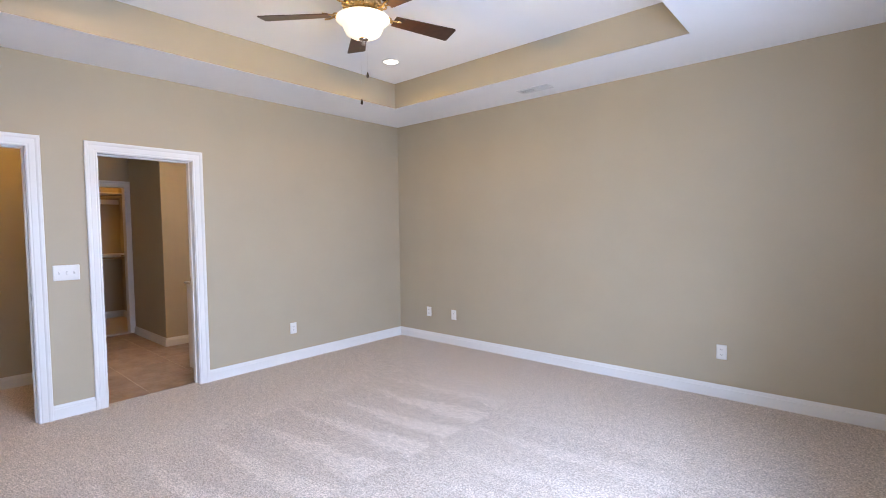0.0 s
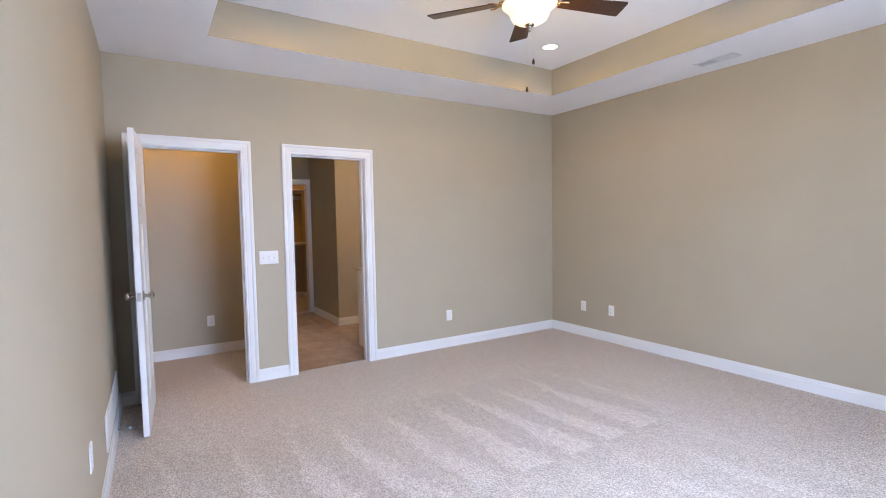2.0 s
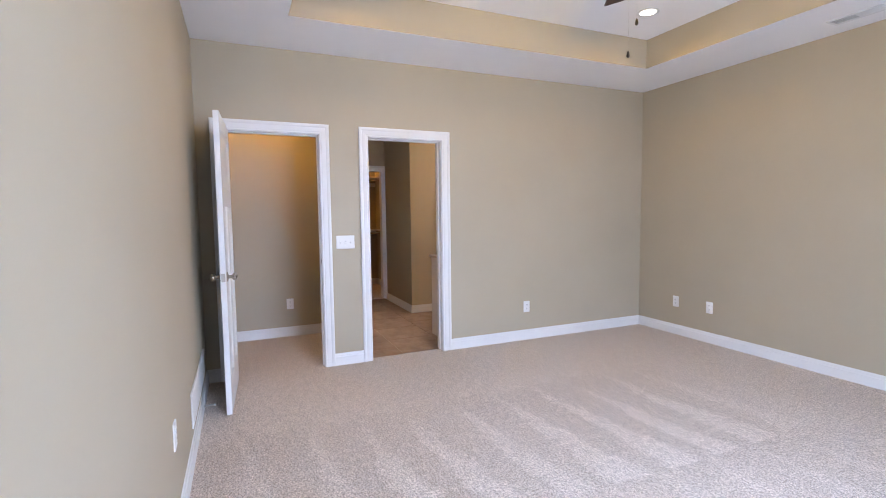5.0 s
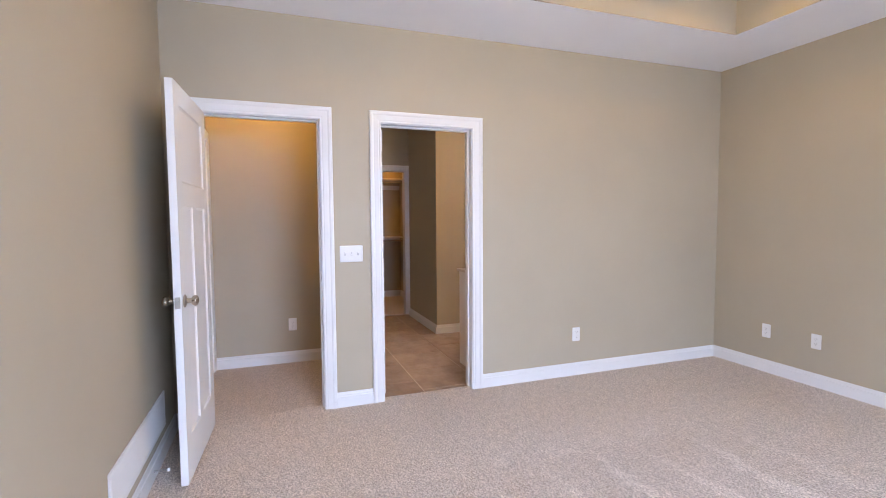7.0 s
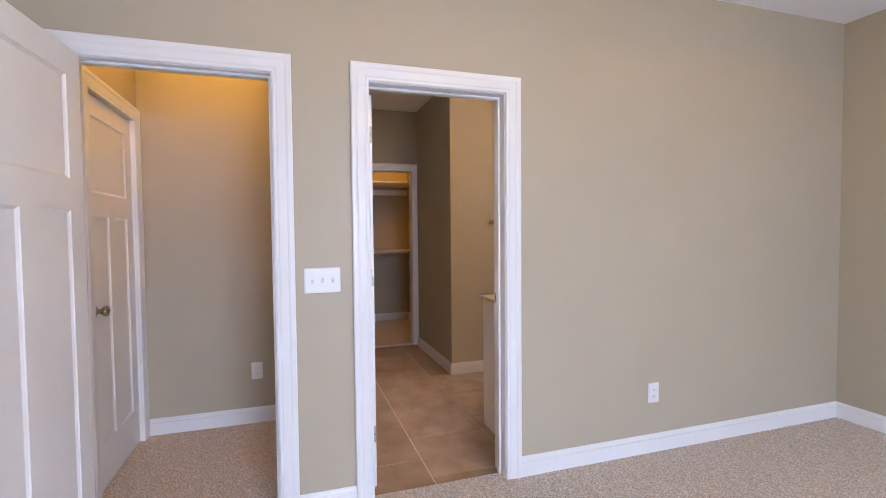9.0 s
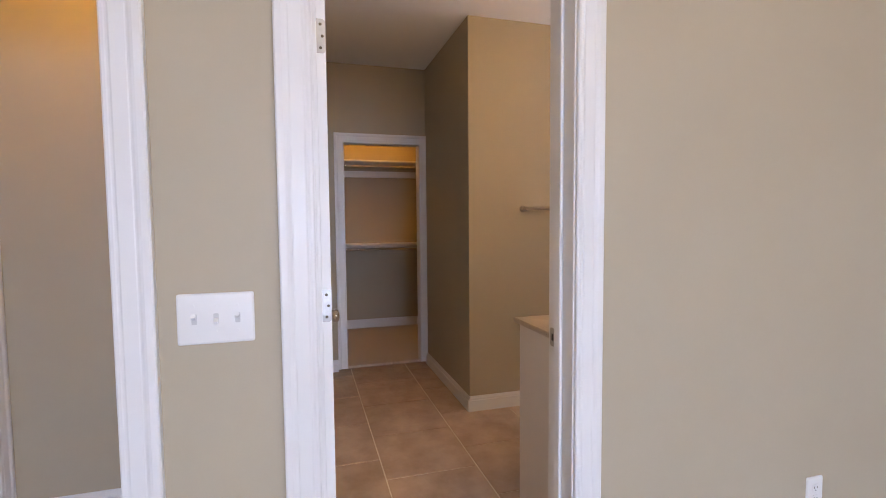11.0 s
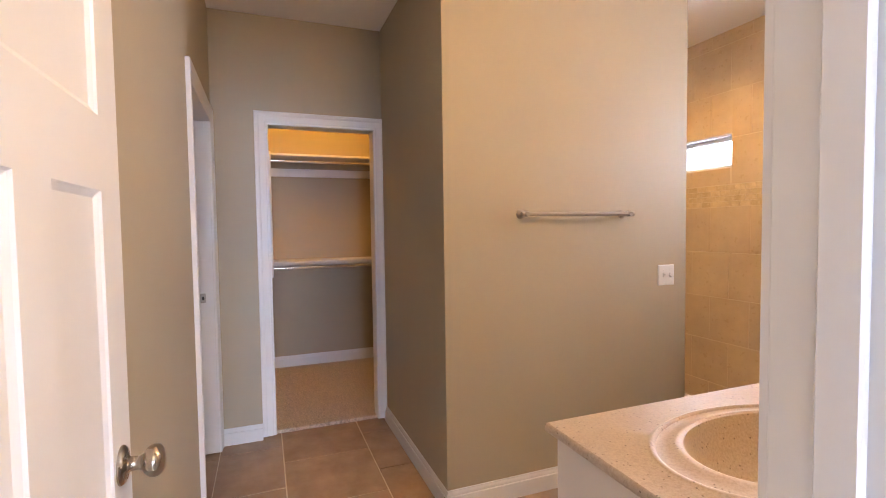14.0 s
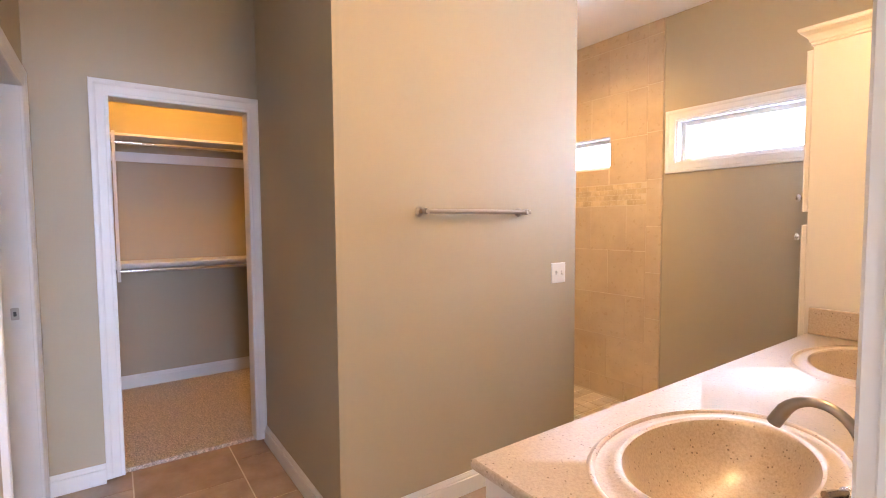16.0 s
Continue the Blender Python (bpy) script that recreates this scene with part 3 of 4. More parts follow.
def switch_plate(gangs, m, label):
    w = 0.072 + 0.046 * (gangs - 1)
    ob = thing("light_switch", cover(w, 0.117), PLATE, label, "light switch", smooth=True)
    for g in range(gangs):
        u = 0.046 * (g - (gangs - 1) / 2)
        part("toggle_slot", prism(rounded(0.011, 0.024, 0.002), Matrix.Translation((u, 0, 0.0066)), 0.0006), RECESS_GREY, ob)
        up = 1 if g % 2 == 0 else -1
        part("toggle", prism([(-0.0048, -0.0045), (0.0048, -0.0045), (0.0040, 0.005), (-0.0040, 0.005)], Matrix.Translation((u, 0.003 * up, 0.007)) @ pose(0, 0, 0, -32 * up), 0.013), PLATE, ob)
        for v in (0.030, -0.030):
            part("screw", lathe([(0.0030, 0.0066), (0.0028, 0.0078)], 12, Matrix.Translation((u, v, 0))), PLATE, ob)
    ob.matrix_world = m
    return ob


switch_plate(3, frame_of("+x", (0.0, -3.513, 1.111)), "white three-gang toggle switch plate between two doorways")
switch_plate(2, frame_of("+x", (PART, -0.855, 1.063)), "white two-gang toggle switch plate on the partition")


# ---- air grille, ceiling register, door stop ----
def return_grille(x0, x1, z0, z1, y):
    w, h = x1 - x0, z1 - z0
    bm = boxes([(x0, x1, y, y + 0.009, z1 - 0.022, z1), (x0, x1, y, y + 0.009, z0, z0 + 0.022), (x0, x0 + 0.022, y, y + 0.009, z0 + 0.022, z1 - 0.022),
                (x1 - 0.022, x1, y, y + 0.009, z0 + 0.022, z1 - 0.022)], 0.0025)
    g = thing("return_air_grille", bm, TRIM, "white louvred return air grille above the baseboard", "air grille")
    part("backing", box(x0 + 0.02, x1 - 0.02, y + 0.0005, y + 0.0015, z0 + 0.02, z1 - 0.02), PLATE, g)
    n = int((h - 0.044) / 0.0125)
    for k in range(n):
        z = z0 + 0.027 + k * (h - 0.052) / (n - 1)
        bm = box(x0 + 0.022, x1 - 0.022, -0.0055, 0.0055, -0.0006, 0.0006)
        for v in bm.verts:
            yy, zz = v.co.y, v.co.z
            v.co.y, v.co.z = y + 0.0055 + yy * 0.6 - zz * 0.8, z - yy * 0.8 + zz * 0.6
        part("slat", bm, TRIM, g)
    return g


return_grille(0.30, 1.28, 0.160, 0.365, SOUTH)


def ceiling_register(cx, cy, w, d, z):
    x0, x1, y0, y1 = cx - w / 2, cx + w / 2, cy - d / 2, cy + d / 2
    bm = boxes([(x0, x1, y0, y0 + 0.022, z - 0.007, z), (x0, x1, y1 - 0.022, y1, z - 0.007, z), (x0, x0 + 0.022, y0 + 0.022, y1 - 0.022, z - 0.007, z),
                (x1 - 0.022, x1, y0 + 0.022, y1 - 0.022, z - 0.007, z), (cx - 0.005, cx + 0.005, y0 + 0.022, y1 - 0.022, z - 0.006, z)], 0.002)
    g = thing("ceiling_vent", bm, TRIM, "white metal ceiling register with slats", "air vent")
    # no open duct: a grey sheet carries its shade
    part("backing", box(x0 + 0.02, x1 - 0.02, y0 + 0.02, y1 - 0.02, z - 0.0012, z - 0.0004), RECESS_GREY, g, "grey sheet for the shade in the duct opening")
    for side in (0, 1):
        for k in range(8):
            x = (x0 + 0.03 if side == 0 else cx + 0.013) + k * (w / 2 - 0.043) / 7
            bm = box(-0.006, 0.006, y0 + 0.022, y1 - 0.022, -0.0006, 0.0006)
            t = radians(-38 if side == 0 else 38)
            for v in bm.verts:
                a, b = v.co.x, v.co.z
                v.co.x, v.co.z = x + a * math.cos(t) - b * math.sin(t), z - 0.0052 + a * math.sin(t) + b * math.cos(t)
            part("slat", bm, TRIM, g)


ceiling_register(2.21, -0.285, 0.335, 0.135, SOFFIT)

stop = thing("door_stop", tube([(0.66, SOUTH + 0.014 + 0.075 * k / 90, 0.055) for k in range(2)], 0.011, 14), STEEL, "spring door stop on the baseboard", "door stop", smooth=True)
coil = [(0.66 + 0.0055 * math.cos(k * 0.9), SOUTH + 0.018 + 0.00055 * k, 0.055 + 0.0055 * math.sin(k * 0.9)) for k in range(110)]
part("spring", tube(coil, 0.0012, 6), STEEL, stop, "", True)
part("rubber_tip", lathe([(0.006, 0), (0.0085, 0.002), (0.0085, 0.011), (0.006, 0.014)], 16, frame_of("+y", (0.66, SOUTH + 0.078, 0.055))), PLATE, stop, "white rubber tip", True)


# ---- ceiling fan ----
FX, FY, FZ = 2.17, -2.35, 3.013
fan = tagged(new("ceiling_fan"), "brass ceiling fan with dark wooden blades and a lit glass bowl", "ceiling fan")
fan.location = (FX, FY, TRAY)


def fan_lathe(name, profile, material, label="", parent=None, n=40):
    return part(name, lathe([(r, z - FZ) for r, z in profile], n), material, parent or fan, label, True)


fan_lathe("canopy", [(0.070, 3.013), (0.072, 3.000), (0.066, 2.980), (0.050, 2.962), (0.030, 2.950), (0.018, 2.946)], BRASS)
fan_lathe("downrod", [(0.0135, 2.948), (0.0135, 2.895)], BRASS)
motor = fan_lathe("motor_housing", [(0.030, 2.905), (0.052, 2.901), (0.060, 2.890), (0.085, 2.885), (0.108, 2.875), (0.118, 2.861), (0.121, 2.847), (0.116, 2.841), (0.121, 2.833),
                                    (0.121, 2.811), (0.115, 2.804), (0.118, 2.797), (0.108, 2.787), (0.082, 2.779), (0.060, 2.775), (0.058, 2.765)], BRASS, "ornate antique brass motor housing")
for k in range(20):
    a = 2 * math.pi * k / 20
    bm = bmesh.new()
    bmesh.ops.create_uvsphere(bm, u_segments=8, v_segments=6, radius=1.0)
    for v in bm.verts:
        x, y, z = v.co.x * 0.006, v.co.y * 0.014, v.co.z * 0.016
        x += 0.120
        v.co = (x * math.cos(a) - y * math.sin(a), x * math.sin(a) + y * math.cos(a), 2.822 + z - FZ)
    part("ornament", bm, BRASS, motor, "", True)
fan_lathe("light_fitter", [(0.060, 2.777), (0.066, 2.771), (0.100, 2.765), (0.128, 2.761), (0.132, 2.755), (0.120, 2.749)], BRASS)
bowl = fan_lathe("glass_bowl", [(0.115, 2.760), (0.158, 2.761), (0.167, 2.756), (0.169, 2.749), (0.161, 2.741), (0.140, 2.730), (0.129, 2.717), (0.125, 2.703), (0.118, 2.683),
                                (0.108, 2.663), (0.082, 2.647), (0.050, 2.637), (0.022, 2.633)], GLOW, "lit frosted glass bowl shade")
bowl.visible_shadow = False
fan_lathe("finial", [(0.026, 2.635), (0.030, 2.629), (0.027, 2.622), (0.014, 2.616), (0.010, 2.607), (0.013, 2.599), (0.010, 2.591), (0.003, 2.587)], NICKEL, "brushed metal finial", n=24)


def fan_blade():
    bm = bmesh.new()
    outline = []
    for k in range(15):
        s = k / 14
        x = 0.215 + 0.435 * s
        outline.append((x, 0.048 + 0.022 * s))
    end = [(0.650 + 0.014 * math.cos(radians(a)), 0.056 + 0.014 * math.sin(radians(a))) for a in (60, 30, 0)]
    half = outline + end
    pts = half + [(x, -y) for x, y in reversed(half)]
    tilt = radians(12)
    tilt = -tilt
    lo = [bm.verts.new((x, y * math.cos(tilt), y * math.sin(tilt) - 0.003)) for x, y in pts]
    hi = [bm.verts.new((x, y * math.cos(tilt), y * math.sin(tilt) + 0.003)) for x, y in pts]
    bm.faces.new(lo[::-1])
    bm.faces.new(hi)
    for k in range(len(lo)):
        bm.faces.new((lo[k], lo[(k + 1) % len(lo)], hi[(k + 1) % len(lo)], hi[k]))
    return bm


def blade_iron():
    """A cast scrolled arm between the motor and a blade."""
    bm = bmesh.new()
    tube([(0.095, 0, 0.012), (0.130, 0, 0.000), (0.165, 0, -0.006), (0.200, 0, -0.006)], 0.009, 10, bm)
    for s in (1, -1):
        tube([(0.165 + 0.02 * math.cos(k * 0.55), s * (0.022 + 0.018 * math.sin(k * 0.55)), -0.006) for k in range(11)], 0.0055, 8, bm)
        tube([(0.190, s * 0.010, -0.006), (0.225, s * 0.026, -0.006 + s * 0.004), (0.255, s * 0.030, -0.004 + s * 0.006)], 0.0055, 8, bm)
    return bm


blade_me, iron_me = finish("blade", fan_blade(), BLADE), finish("blade_iron", blade_iron(), BRASS, True)
for k in range(5):
    for nm, me in (("blade", blade_me), ("blade_iron", iron_me)):
        ob = new(nm, me)
        ob.parent = fan
        ob.matrix_basis = pose(0, 0, 2.787 - FZ, 0, 0, 1.0 + 72 * k)
for dx, dy, z1 in ((0.022, 0.010, 2.385), (-0.012, -0.014, 2.220)):
    ch = bmesh.new()
    for k in range(int((2.630 - z1 - 0.035) / 0.009)):
        m = Matrix.Translation((dx, dy, 2.630 - FZ - k * 0.009))
        lathe([(0.00015, 0.0025), (0.0003, 0.001), (0.0003, -0.001), (0.00015, -0.0065)], 6, m, ch)
    chain = part("pull_chain", ch, CHROME, fan, "fine bead pull chain")
    part("fob", lathe([(0.002, z1 + 0.036 - FZ), (0.005, z1 + 0.030 - FZ), (0.0085, z1 + 0.014 - FZ), (0.0085, z1 + 0.006 - FZ), (0.004, z1 - FZ)], 14, Matrix.Translation((dx, dy, 0))),
         BRONZE, chain, "dark turned fob", True)

can = thing("recessed_light", lathe([(0.062, -0.001), (0.088, -0.001), (0.090, -0.004), (0.084, -0.007), (0.066, -0.006), (0.062, -0.002)], 40), TRIM,
            "lit recessed can light in the tray ceiling", "ceiling light", "recessed lights", smooth=True)
part("lens", lathe([(0.064, -0.0025), (0.064, -0.0045), (0.02, -0.006)], 36), CANGLOW, can, "glowing white lens", True)
can.matrix_world = Matrix.Translation((*CANS[0], TRAY))
copy_thing(can, Matrix.Translation((*CANS[1], TRAY)))


# ---- windows ----
def window_in_y_wall(name, x0, x1, z0, z1, y_in, y_glass, cased, label):
    """A fixed window in the north wall: lining, sash and pane."""
    if cased:
        w = casing(name, "-y", y_in, x0, x1, z1, z0, label, 0.066)
    else:
        w = tagged(new(name), label, "window", kind="structure")
    k = 0.009
    part("window_lining", boxes([(x0, x0 + k, y_in + 0.001, y_glass + 0.04, z0, z1), (x1 - k, x1, y_in + 0.001, y_glass + 0.04, z0, z1),
                                 (x0 + k, x1 - k, y_in + 0.001, y_glass + 0.04, z1 - k, z1), (x0 + k, x1 - k, y_in + 0.001, y_glass + 0.04, z0, z0 + k)]), TRIM, w)
    x0, x1, z0, z1 = x0 + k, x1 - k, z0 + k, z1 - k
    s = 0.030
    f = part("window_frame", boxes([(x0, x0 + s, y_glass - 0.02, y_glass + 0.02, z0, z1), (x1 - s, x1, y_glass - 0.02, y_glass + 0.02, z0, z1),
                                    (x0 + s, x1 - s, y_glass - 0.02, y_glass + 0.02, z1 - s, z1), (x0 + s, x1 - s, y_glass - 0.02, y_glass + 0.02, z0, z0 + s * 0.7)], 0.003), TRIM, w, "white vinyl sash")
    p = part("pane", box(x0 + s, x1 - s, y_glass - 0.003, y_glass + 0.003, z0 + s * 0.7, z1 - s), GLASS, f)
    p.visible_shadow = False


window_in_y_wall("window_1", *WIN1, BN, BN + 0.075, True, "white cased transom window with bright daylight")
window_in_y_wall("window_2", *WIN2, BN, BN + 0.075, False, "small white transom window in the shower wall")
w3 = casing("window_3", "-x", 4.95, -3.70, -1.90, 2.10, 0.55, "wide white cased bedroom window")
fr = part("window_frame", boxes([(4.99, 5.03, -3.70, -3.65, 0.55, 2.10), (4.99, 5.03, -1.95, -1.90, 0.55, 2.10), (4.99, 5.03, -3.65, -1.95, 2.05, 2.10), (4.99, 5.03, -3.65, -1.95, 0.55, 0.60),
                                 (4.99, 5.03, -2.82, -2.78, 0.60, 2.05)], 0.003), TRIM, w3)
for a, b in ((-3.65, -2.82), (-2.78, -1.95)):
    p = part("pane", box(5.008, 5.014, a, b, 0.60, 2.05), GLASS, fr)
    p.visible_shadow = False

# ---- towel bar ----
bar = tagged(new("towel_bar"), "satin nickel towel bar on the partition wall", "towel bar")
bar.location = (PART, -1.49, 1.412)
for y in (-0.315, 0.315):
    part("post", lathe([(0.024, 0.0), (0.024, 0.004), (0.020, 0.008), (0.012, 0.014), (0.010, 0.030), (0.012, 0.044), (0.0145, 0.052), (0.0145, 0.068), (0.011, 0.074)], 24,
                       frame_of("+x", (0, y, 0))), NICKEL, bar, "", True)
part("rail", tube([(0.060, -0.345, 0), (0.060, 0.345, 0)], 0.0105, 24), RAIL, bar, "", True)

# ---- vanity ----
VX0, VX1, VY0, VY1, VZ = -0.775, -0.135, -2.393, -0.592, 0.886
van = thing("vanity_cabinet", boxes([(VX0 + 0.035, VX0 + 0.053, VY0 + 0.018, VY1 - 0.002, 0.09, VZ - 0.025), (VX0 + 0.053, VX1, VY0 + 0.018, VY0 + 0.036, 0.09, VZ - 0.025),
                                     (VX0 + 0.053, VX1, VY1 - 0.02, VY1 - 0.002, 0.09, VZ - 0.025), (VX0 + 0.053, VX1, VY0 + 0.036, VY1 - 0.02, 0.09, 0.108),
                                     (VX0 + 0.10, VX1, VY0 + 0.018, VY1 - 0.002, -0.025, 0.09)], 0.001), CABP,
            "white painted double vanity cabinet", "cabinet")
part("end_panel", box(VX0 + 0.022, VX1, VY0 + 0.012, VY0 + 0.018, -0.025, VZ - 0.025, 0.001), CABP, van)
nd = 4
for k in range(nd):
    a = VY0 + 0.03 + k * (VY1 - VY0 - 0.04) / nd
    b = a + (VY1 - VY0 - 0.04) / nd - 0.008
    dr = part("cabinet_door", box(VX0 + 0.016, VX0 + 0.035, a, b, 0.12, VZ - 0.05, 0.003), CABP, van)
    part("handle", lathe([(0.006, 0), (0.006, 0.012), (0.015, 0.018), (0.015, 0.024), (0.008, 0.028)], 18, frame_of("-x", (VX0 + 0.016, b - 0.04 if k % 2 == 0 else a + 0.04, 0.62))), NICKEL, dr, "", True)

SINKS = ((-0.485, -2.0), (-0.485, -0.965))
RAX, RAY_ = 0.208, 0.318
BOWL = [(1.0, 0.0), (0.985, 0.003), (0.965, 0.004), (0.945, 0.0015), (0.935, -0.002), (0.91, -0.003), (0.84, 0.000), (0.80, 0.004), (0.765, 0.0055), (0.735, 0.002), (0.715, -0.008),
        (0.68, -0.034), (0.62, -0.068), (0.53, -0.098), (0.40, -0.122), (0.26, -0.136), (0.14, -0.142), (0.10, -0.144)]


def vanity_top():
    """One slab with two moulded oval bowls, closed below."""
    bm = bmesh.new()
    mid = (SINKS[0][1] + SINKS[1][1]) / 2
    n = 72
    for (cx, cy), y0, y1 in ((SINKS[0], VY0, mid), (SINKS[1], mid, VY1)):
        angs = [2 * math.pi * k / n for k in range(n)]
        for ex in ((VX0, y0), (VX1, y0), (VX0, y1), (VX1, y1)):
            a = math.atan2((ex[1] - cy), (ex[0] - cx)) % (2 * math.pi)
            i = min(range(n), key=lambda q: abs((angs[q] - a + math.pi) % (2 * math.pi) - math.pi))
            angs[i] = a
        rim = []
        for a in angs:
            c, s = math.cos(a), math.sin(a)
            r = min([((VX1 if c > 0 else VX0) - cx) / c if abs(c) > 1e-9 else 9, ((y1 if s > 0 else y0) - cy) / s if abs(s) > 1e-9 else 9])
            rim.append(bm.verts.new((cx + r * c, cy + r * s, VZ)))
        last = rim
        for f, dz in BOWL:
            ring = []
            for a in angs:
                c, s = math.cos(a), math.sin(a)
                r = f / math.sqrt((c / RAX) ** 2 + (s / RAY_) ** 2)
                ring.append(bm.verts.new((cx + r * c, cy + r * s, VZ + dz)))
            for k in range(n):
                bm.faces.new((last[k], last[(k + 1) % n], ring[(k + 1) % n], ring[k]))
            last = ring
        bm.faces.new(last)
    bmesh.ops.remove_doubles(bm, verts=bm.verts, dist=1e-4)
    # rolled front and end edges
    prof = [(0.0, 0.0), (-0.003, -0.002), (-0.0045, -0.006), (-0.0045, -0.018), (-0.002, -0.022), (0.004, -0.024)]
    loops = []
    for d, dz in prof:
        loops.append([bm.verts.new(p) for p in ((VX1, VY0 + d, VZ + dz), (VX0 + d, VY0 + d, VZ + dz), (VX0 + d, VY1, VZ + dz))])
    for a, b in zip(loops, loops[1:]):
        for k in range(2):
            bm.faces.new((a[k], a[k + 1], b[k + 1], b[k]))
    return bm


top = thing("countertop", vanity_top(), STONE, "speckled beige cultured marble vanity top with two oval bowls", "countertop", smooth=True)
for cx, cy in SINKS:
    part("drain", lathe([(0.028, VZ - 0.1435), (0.028, VZ - 0.140), (0.020, VZ - 0.138), (0.018, VZ - 0.1395), (0.004, VZ - 0.139)], 24, Matrix.Translation((cx, cy, 0))), NICKEL, top, "nickel drain", True)
thing("side_splash", box(VX0 + 0.004, VX1, VY1 - 0.019, VY1 - 0.001, VZ + 0.0005, 0.996, 0.003), STONE, "speckled beige marble side splash on the vanity top", "backsplash")


def faucet(cy):
    f = tagged(new("faucet"), "brushed nickel two-handle faucet with an arched spout", "faucet", "vanity faucets")
    f.location = (-0.268, cy, VZ)
    part("base_plate", prism(rounded(0.046, 0.150, 0.022, 6), Matrix.Translation((0, 0, 0.0004)), 0.010), BRUSHED, f, "", True)
    pts = [Vector((-0.062 + 0.062 * math.cos(radians(a)), 0, 0.092 + 0.072 * math.sin(radians(a)))) for a in range(0, 150, 10)]
    pts = [(0.0, 0, 0.01), (0.0, 0, 0.05)] + pts + [(-0.126, 0, 0.108)]
    n = len(pts)
    part("spout", tube(pts, 0.012, 18, None, [0.016, 0.012] + [0.0088] * (n - 7) + [0.0092, 0.0098, 0.0108, 0.012, 0.0125]), BRUSHED, f, "arched brushed nickel spout", True)
    for s in (-1, 1):
        h = part("handle", lathe([(0.021, 0.008), (0.020, 0.016), (0.014, 0.030), (0.013, 0.042), (0.016, 0.050), (0.014, 0.058), (0.006, 0.062)], 22, Matrix.Translation((0, s * 0.058, 0))), BRUSHED, f, "", True)
        part("lever", tube([(0.0, s * 0.058, 0.052), (-0.010, s * 0.085, 0.060), (-0.016, s * 0.115, 0.064)], 0.006, 12, None, [0.0075, 0.006, 0.0065]), BRUSHED, h, "", True)
    return f


first = faucet(SINKS[0][1])
copy_thing(first, Matrix.Translation((-0.268, SINKS[1][1], VZ)))

# ---- tall linen cabinet ----
TX0, TY0, TY1 = -0.792, -0.590, 0.118
tall = thing("linen_cabinet", boxes([(TX0, -0.135, TY0, TY1, -0.025, 2.085)], 0.002), CABP, "tall cream painted linen cabinet with a crown", "cabinet")
for lo, hi, kz in ((1.395, 2.060, 1.455), (0.10, 1.340, 1.288)):
    dr = part("cabinet_door", boxes([(TX0 - 0.020, TX0 - 0.001, TY0 + 0.008, TY1 - 0.030, lo, hi)], 0.003), CABP, tall)
    part("door_panel", boxes([(TX0 - 0.024, TX0 - 0.019, TY0 + 0.008, TY0 + 0.068, lo, hi), (TX0 - 0.024, TX0 - 0.019, TY1 - 0.09, TY1 - 0.030, lo, hi),
                              (TX0 - 0.024, TX0 - 0.019, TY0 + 0.068, TY1 - 0.09, lo, lo + 0.06), (TX0 - 0.024, TX0 - 0.019, TY0 + 0.068, TY1 - 0.09, hi - 0.06, hi)], 0.0015), CABP, dr)
    part("handle", lathe([(0.0065, 0), (0.005, 0.012), (0.014, 0.018), (0.016, 0.023), (0.013, 0.028), (0.004, 0.030)], 20, frame_of("-x", (TX0 - 0.024, TY0 + 0.036, kz))), NICKEL, dr, "round nickel knob", True)
CROWN = [(0.0, 2.072), (0.006, 2.074), (0.006, 2.084), (0.012, 2.088), (0.014, 2.098), (0.022, 2.112), (0.034, 2.122), (0.040, 2.126), (0.044, 2.134), (0.044, 2.142), (0.0, 2.142)]
bm = bmesh.new()
rows = [[bm.verts.new(p) for p in ((-0.135, TY0 - d, z), (TX0 - d, TY0 - d, z), (TX0 - d, TY1, z))] for d, z in CROWN]
for a, b in zip(rows, rows[1:]):
    for k in range(2):
        bm.faces.new((a[k], a[k + 1], b[k + 1], b[k]))
bm.faces.new([bm.verts.new(p) for p in ((-0.135, TY0, 2.142), (TX0, TY0, 2.142), (TX0, TY1, 2.142), (-0.135, TY1, 2.142))])
part("crown", bm, CABP, tall, "stepped crown moulding")

# ---- closet shelves ----
def closet_shelf(x0, x1, y0, y1, z, t, label):
    return thing("closet_shelf", box(x0, x1, y0, y1, z - t, z, 0.002), TRIM, label, "shelf", "closet shelves")


s1 = closet_shelf(BACK + 0.005, -4.35, -3.795, -1.935, 2.045, 0.020, "white painted closet shelf with a chrome rod")
s2 = closet_shelf(BACK + 0.005, -4.35, -3.795, -1.935, 1.064, 0.020, "white painted lower closet shelf with a chrome rod")
for s, z in ((s1, 2.045), (s2, 1.064)):
    part("hanging_rod", tube([(-4.40, -3.79, z - 0.062), (-4.40, -1.94, z - 0.062)], 0.0165, 18), CHROME, s, "chrome hanging rod", True)
part("cleat", box(BACK + 0.0025, BACK + 0.02, -3.79, -1.94, 1.872, 1.949, 0.002), TRIM, s1, "white cleat board")
part("cleat", box(BACK + 0.0025, BACK + 0.02, -3.79, -1.94, 0.968, 1.042, 0.002), TRIM, s2, "white cleat board")
part("support", boxes([(-4.365, -4.347, -2.951, -2.929, 0.925, 2.060)], 0.0015), TRIM, s1, "white upright between the shelves")
part("bracket", tube([(-4.40, -2.951, 0.99), (-4.365, -2.941, 0.975)], 0.006, 8), CHROME, s2)


# ---- tiles ----
def tile_mesh(name, w, d, h, material, bevel=0.002):
    """A tile in x and y with its face at z = 0."""
    return finish(name, box(0, w, 0, d, -h, 0.0, bevel), material)


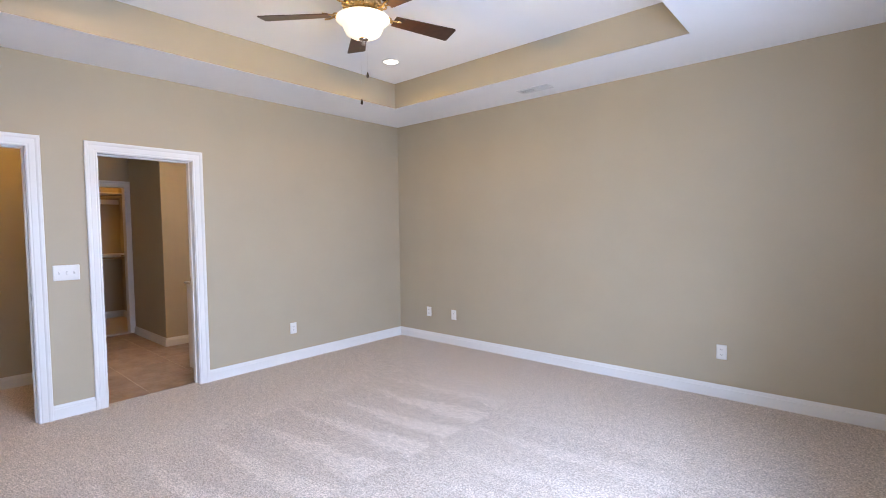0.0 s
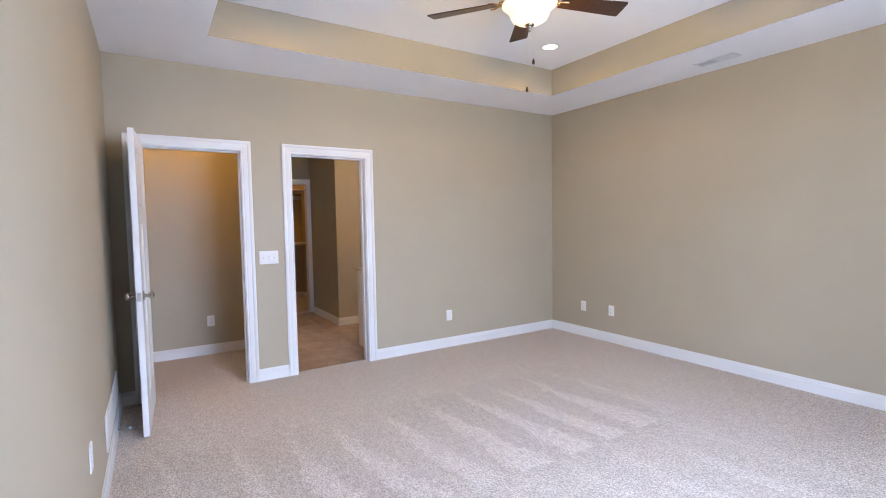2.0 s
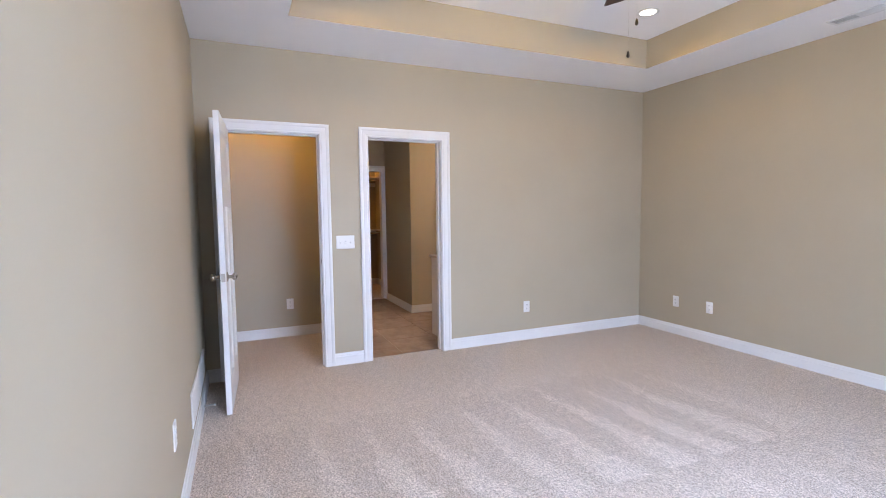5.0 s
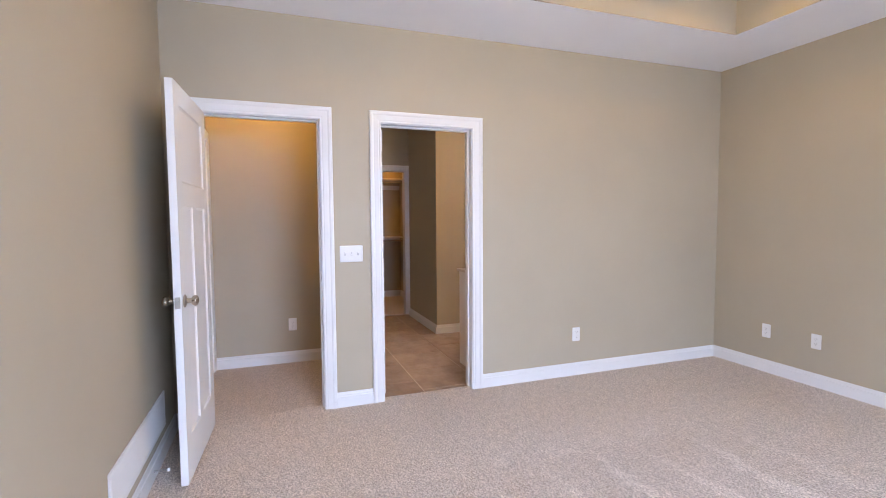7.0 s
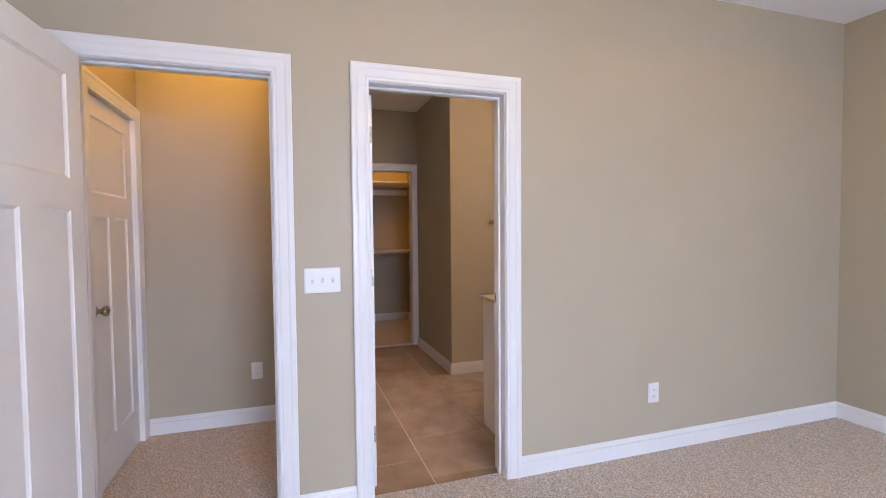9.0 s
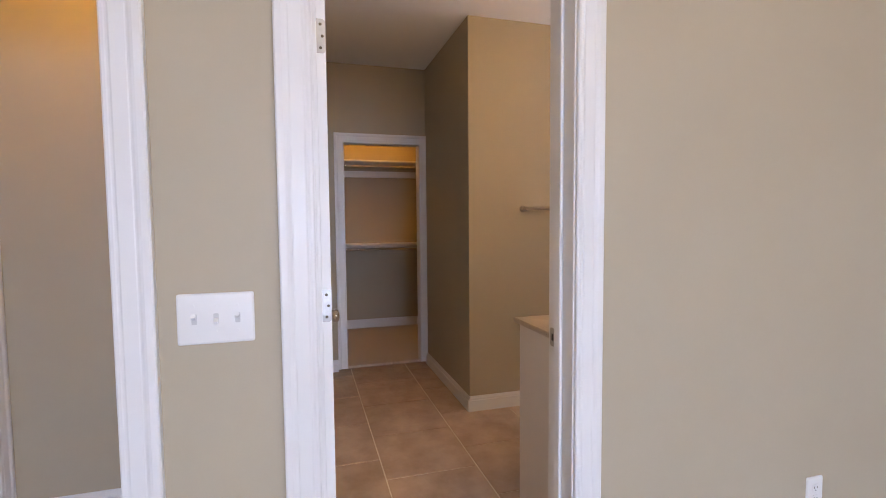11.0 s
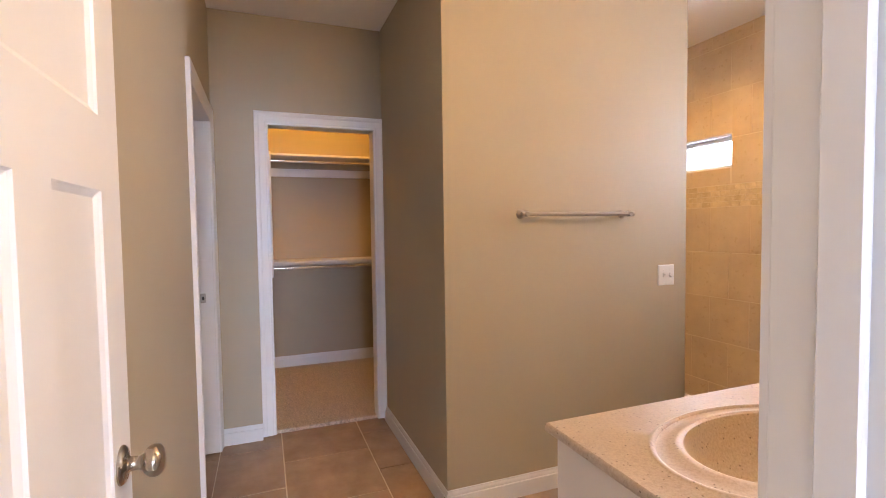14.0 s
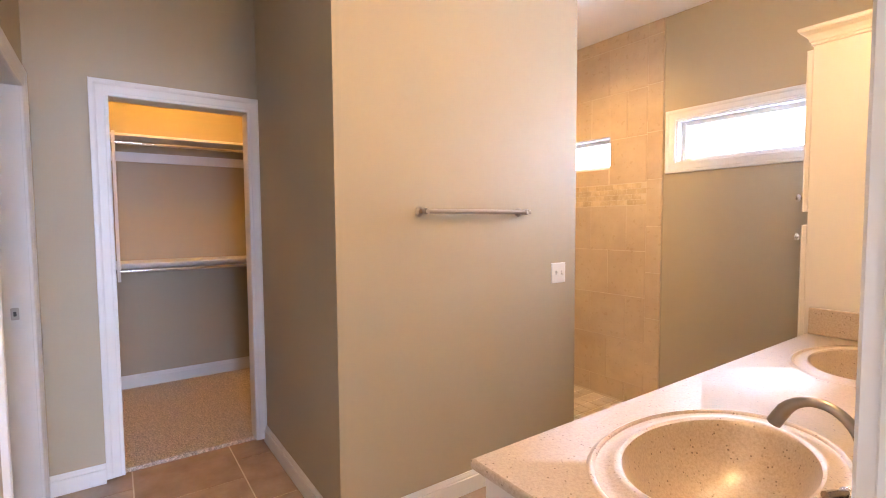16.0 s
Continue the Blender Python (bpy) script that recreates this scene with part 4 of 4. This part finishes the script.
def lay(name, me, m, parent, sx=1.0, sy=1.0):
    ob = new(name, me)
    ob.parent = parent
    ob.matrix_basis = m @ Matrix.Diagonal((sx, sy, 1, 1))
    return ob


T, G = 0.51, 0.0060
ft = tile_mesh("floor_tile", 1.0, 1.0, 0.010, FLOORTILE, 0.003)
rng = random.Random(4)
row, y = 0, -3.44
while y < BN:
    off = -0.18 if row % 2 == 1 else -0.40
    x = off + T
    while x > CLO - 0.06:
        a, b = max(x - T + G, CLO - 0.058), min(x, -0.072)
        c0, c1 = max(y + G, BS + 0.002), min(y + 0.505, BN - 0.002)
        if b - a > 0.02 and c1 - c0 > 0.02 and not (b < PART and c0 > RET):
            lay("floor_tile", ft, Matrix.Translation((a, c0, -0.0215 + rng.uniform(-0.0005, 0.0004))), FT, b - a, c1 - c0)
        x -= T
    y += 0.505
    row += 1
y = -6.1
while y < BS - 0.05:
    x = HALLW - 0.12
    while x > CLO + 0.02:
        a, b, c1 = max(x - T + G, CLO + 0.002), x, min(y + 0.505, BS - 0.002)
        lay("floor_tile", ft, Matrix.Translation((a, y + G, -0.0215)), FT, b - a, c1 - y - G)
        x -= T
    y += 0.505

# shower floor
sf = tile_mesh("shower_floor_tile", 0.096, 0.096, 0.008, PANTILE, 0.002)
sbase = thing("shower_floor", box(CLO + 0.003, PART - 0.115, RET + 0.115, BN - 0.004, -0.0245, 0.004), GROUT, "light tiled shower floor", "shower floor", kind="structure")
for i in range(10):
    for k in range(22):
        lay("floor_tile", sf, Matrix.Translation((CLO + 0.01 + 0.1045 * i, RET + 0.12 + 0.1 * k, 0.0065)), sbase)

# shower wall: field tiles, mosaic band and edge strip on the north wall
SE, SF = -1.837, -1.953
sw = thing("shower_wall", boxes([(CLO + 0.003, SE, BN - 0.01, BN - 0.0005, 0.0, WIN2[2]), (CLO + 0.003, SE, BN - 0.01, BN - 0.0005, WIN2[3], BATHC - 0.001),
                                 (CLO + 0.003, WIN2[0], BN - 0.01, BN - 0.0005, WIN2[2], WIN2[3]), (WIN2[1], SE, BN - 0.01, BN - 0.0005, WIN2[2], WIN2[3])]), WGROUT, "tan tiled shower wall with a mosaic band", "tiled wall", kind="structure")
wt = tile_mesh("wall_tile", 1.0, 1.0, 0.007, SHOWERTILE, 0.0022)
MW = frame_of("-y", (0, BN - 0.01, 0))
WX0, WX1, WZ0, WZ1 = WIN2[0] - 0.002, WIN2[1] + 0.002, WIN2[2] - 0.002, WIN2[3] + 0.002


def wall_tile(a, b, lo, hi):
    """Lays a tile, cut round the window."""
    if b <= WX0 or a >= WX1 or hi <= WZ0 or lo >= WZ1:
        pieces = [(a, b, lo, hi)]
    else:
        pieces = [(a, min(b, WX0), lo, hi), (max(a, WX1), b, lo, hi), (max(a, WX0), min(b, WX1), lo, min(hi, WZ0)), (max(a, WX0), min(b, WX1), max(lo, WZ1), hi)]
    for p, q, r, s in pieces:
        if q - p > 0.012 and s - r > 0.012:
            lay("wall_tile", wt, MW @ Matrix.Translation((p, r, 0.0026 + rng.uniform(-0.0004, 0.0004))), sw, q - p, s - r)


bands = [(0.02, 0.161), (0.165, 0.484), (0.488, 0.808), (0.812, 1.141), (1.145, 1.473), (1.635, 1.961), (1.965, 2.291), (2.295, 2.621), (2.625, BATHC - 0.002)]
for r, (lo, hi) in enumerate(bands):
    x = SF + (0.155 if r % 2 == 0 else 0.0)
    while x > CLO + 0.004:
        wall_tile(max(x - 0.306, CLO + 0.004), min(x, SF), lo, hi)
        x -= 0.310
z, k = 0.02, 0
while z < BATHC - 0.02:
    hi = min(z + 0.322, BATHC - 0.002)
    lay("edge_tile", wt, MW @ Matrix.Translation((SF + 0.004, z, 0.0032)), sw, SE - SF - 0.006, hi - z)
    z += 0.326
mt = tile_mesh("mosaic_tile", 0.074, 0.0355, 0.006, MOSAIC, 0.0012)
for r in range(4):
    x = SF - (0.038 if r % 2 else 0.0)
    while x - 0.074 > CLO + 0.004:
        lay("mosaic_tile", mt, MW @ Matrix.Translation((x - 0.074, 1.477 + r * 0.0388, 0.0024 + rng.uniform(-0.0004, 0.0006))), sw)
        x -= 0.0775
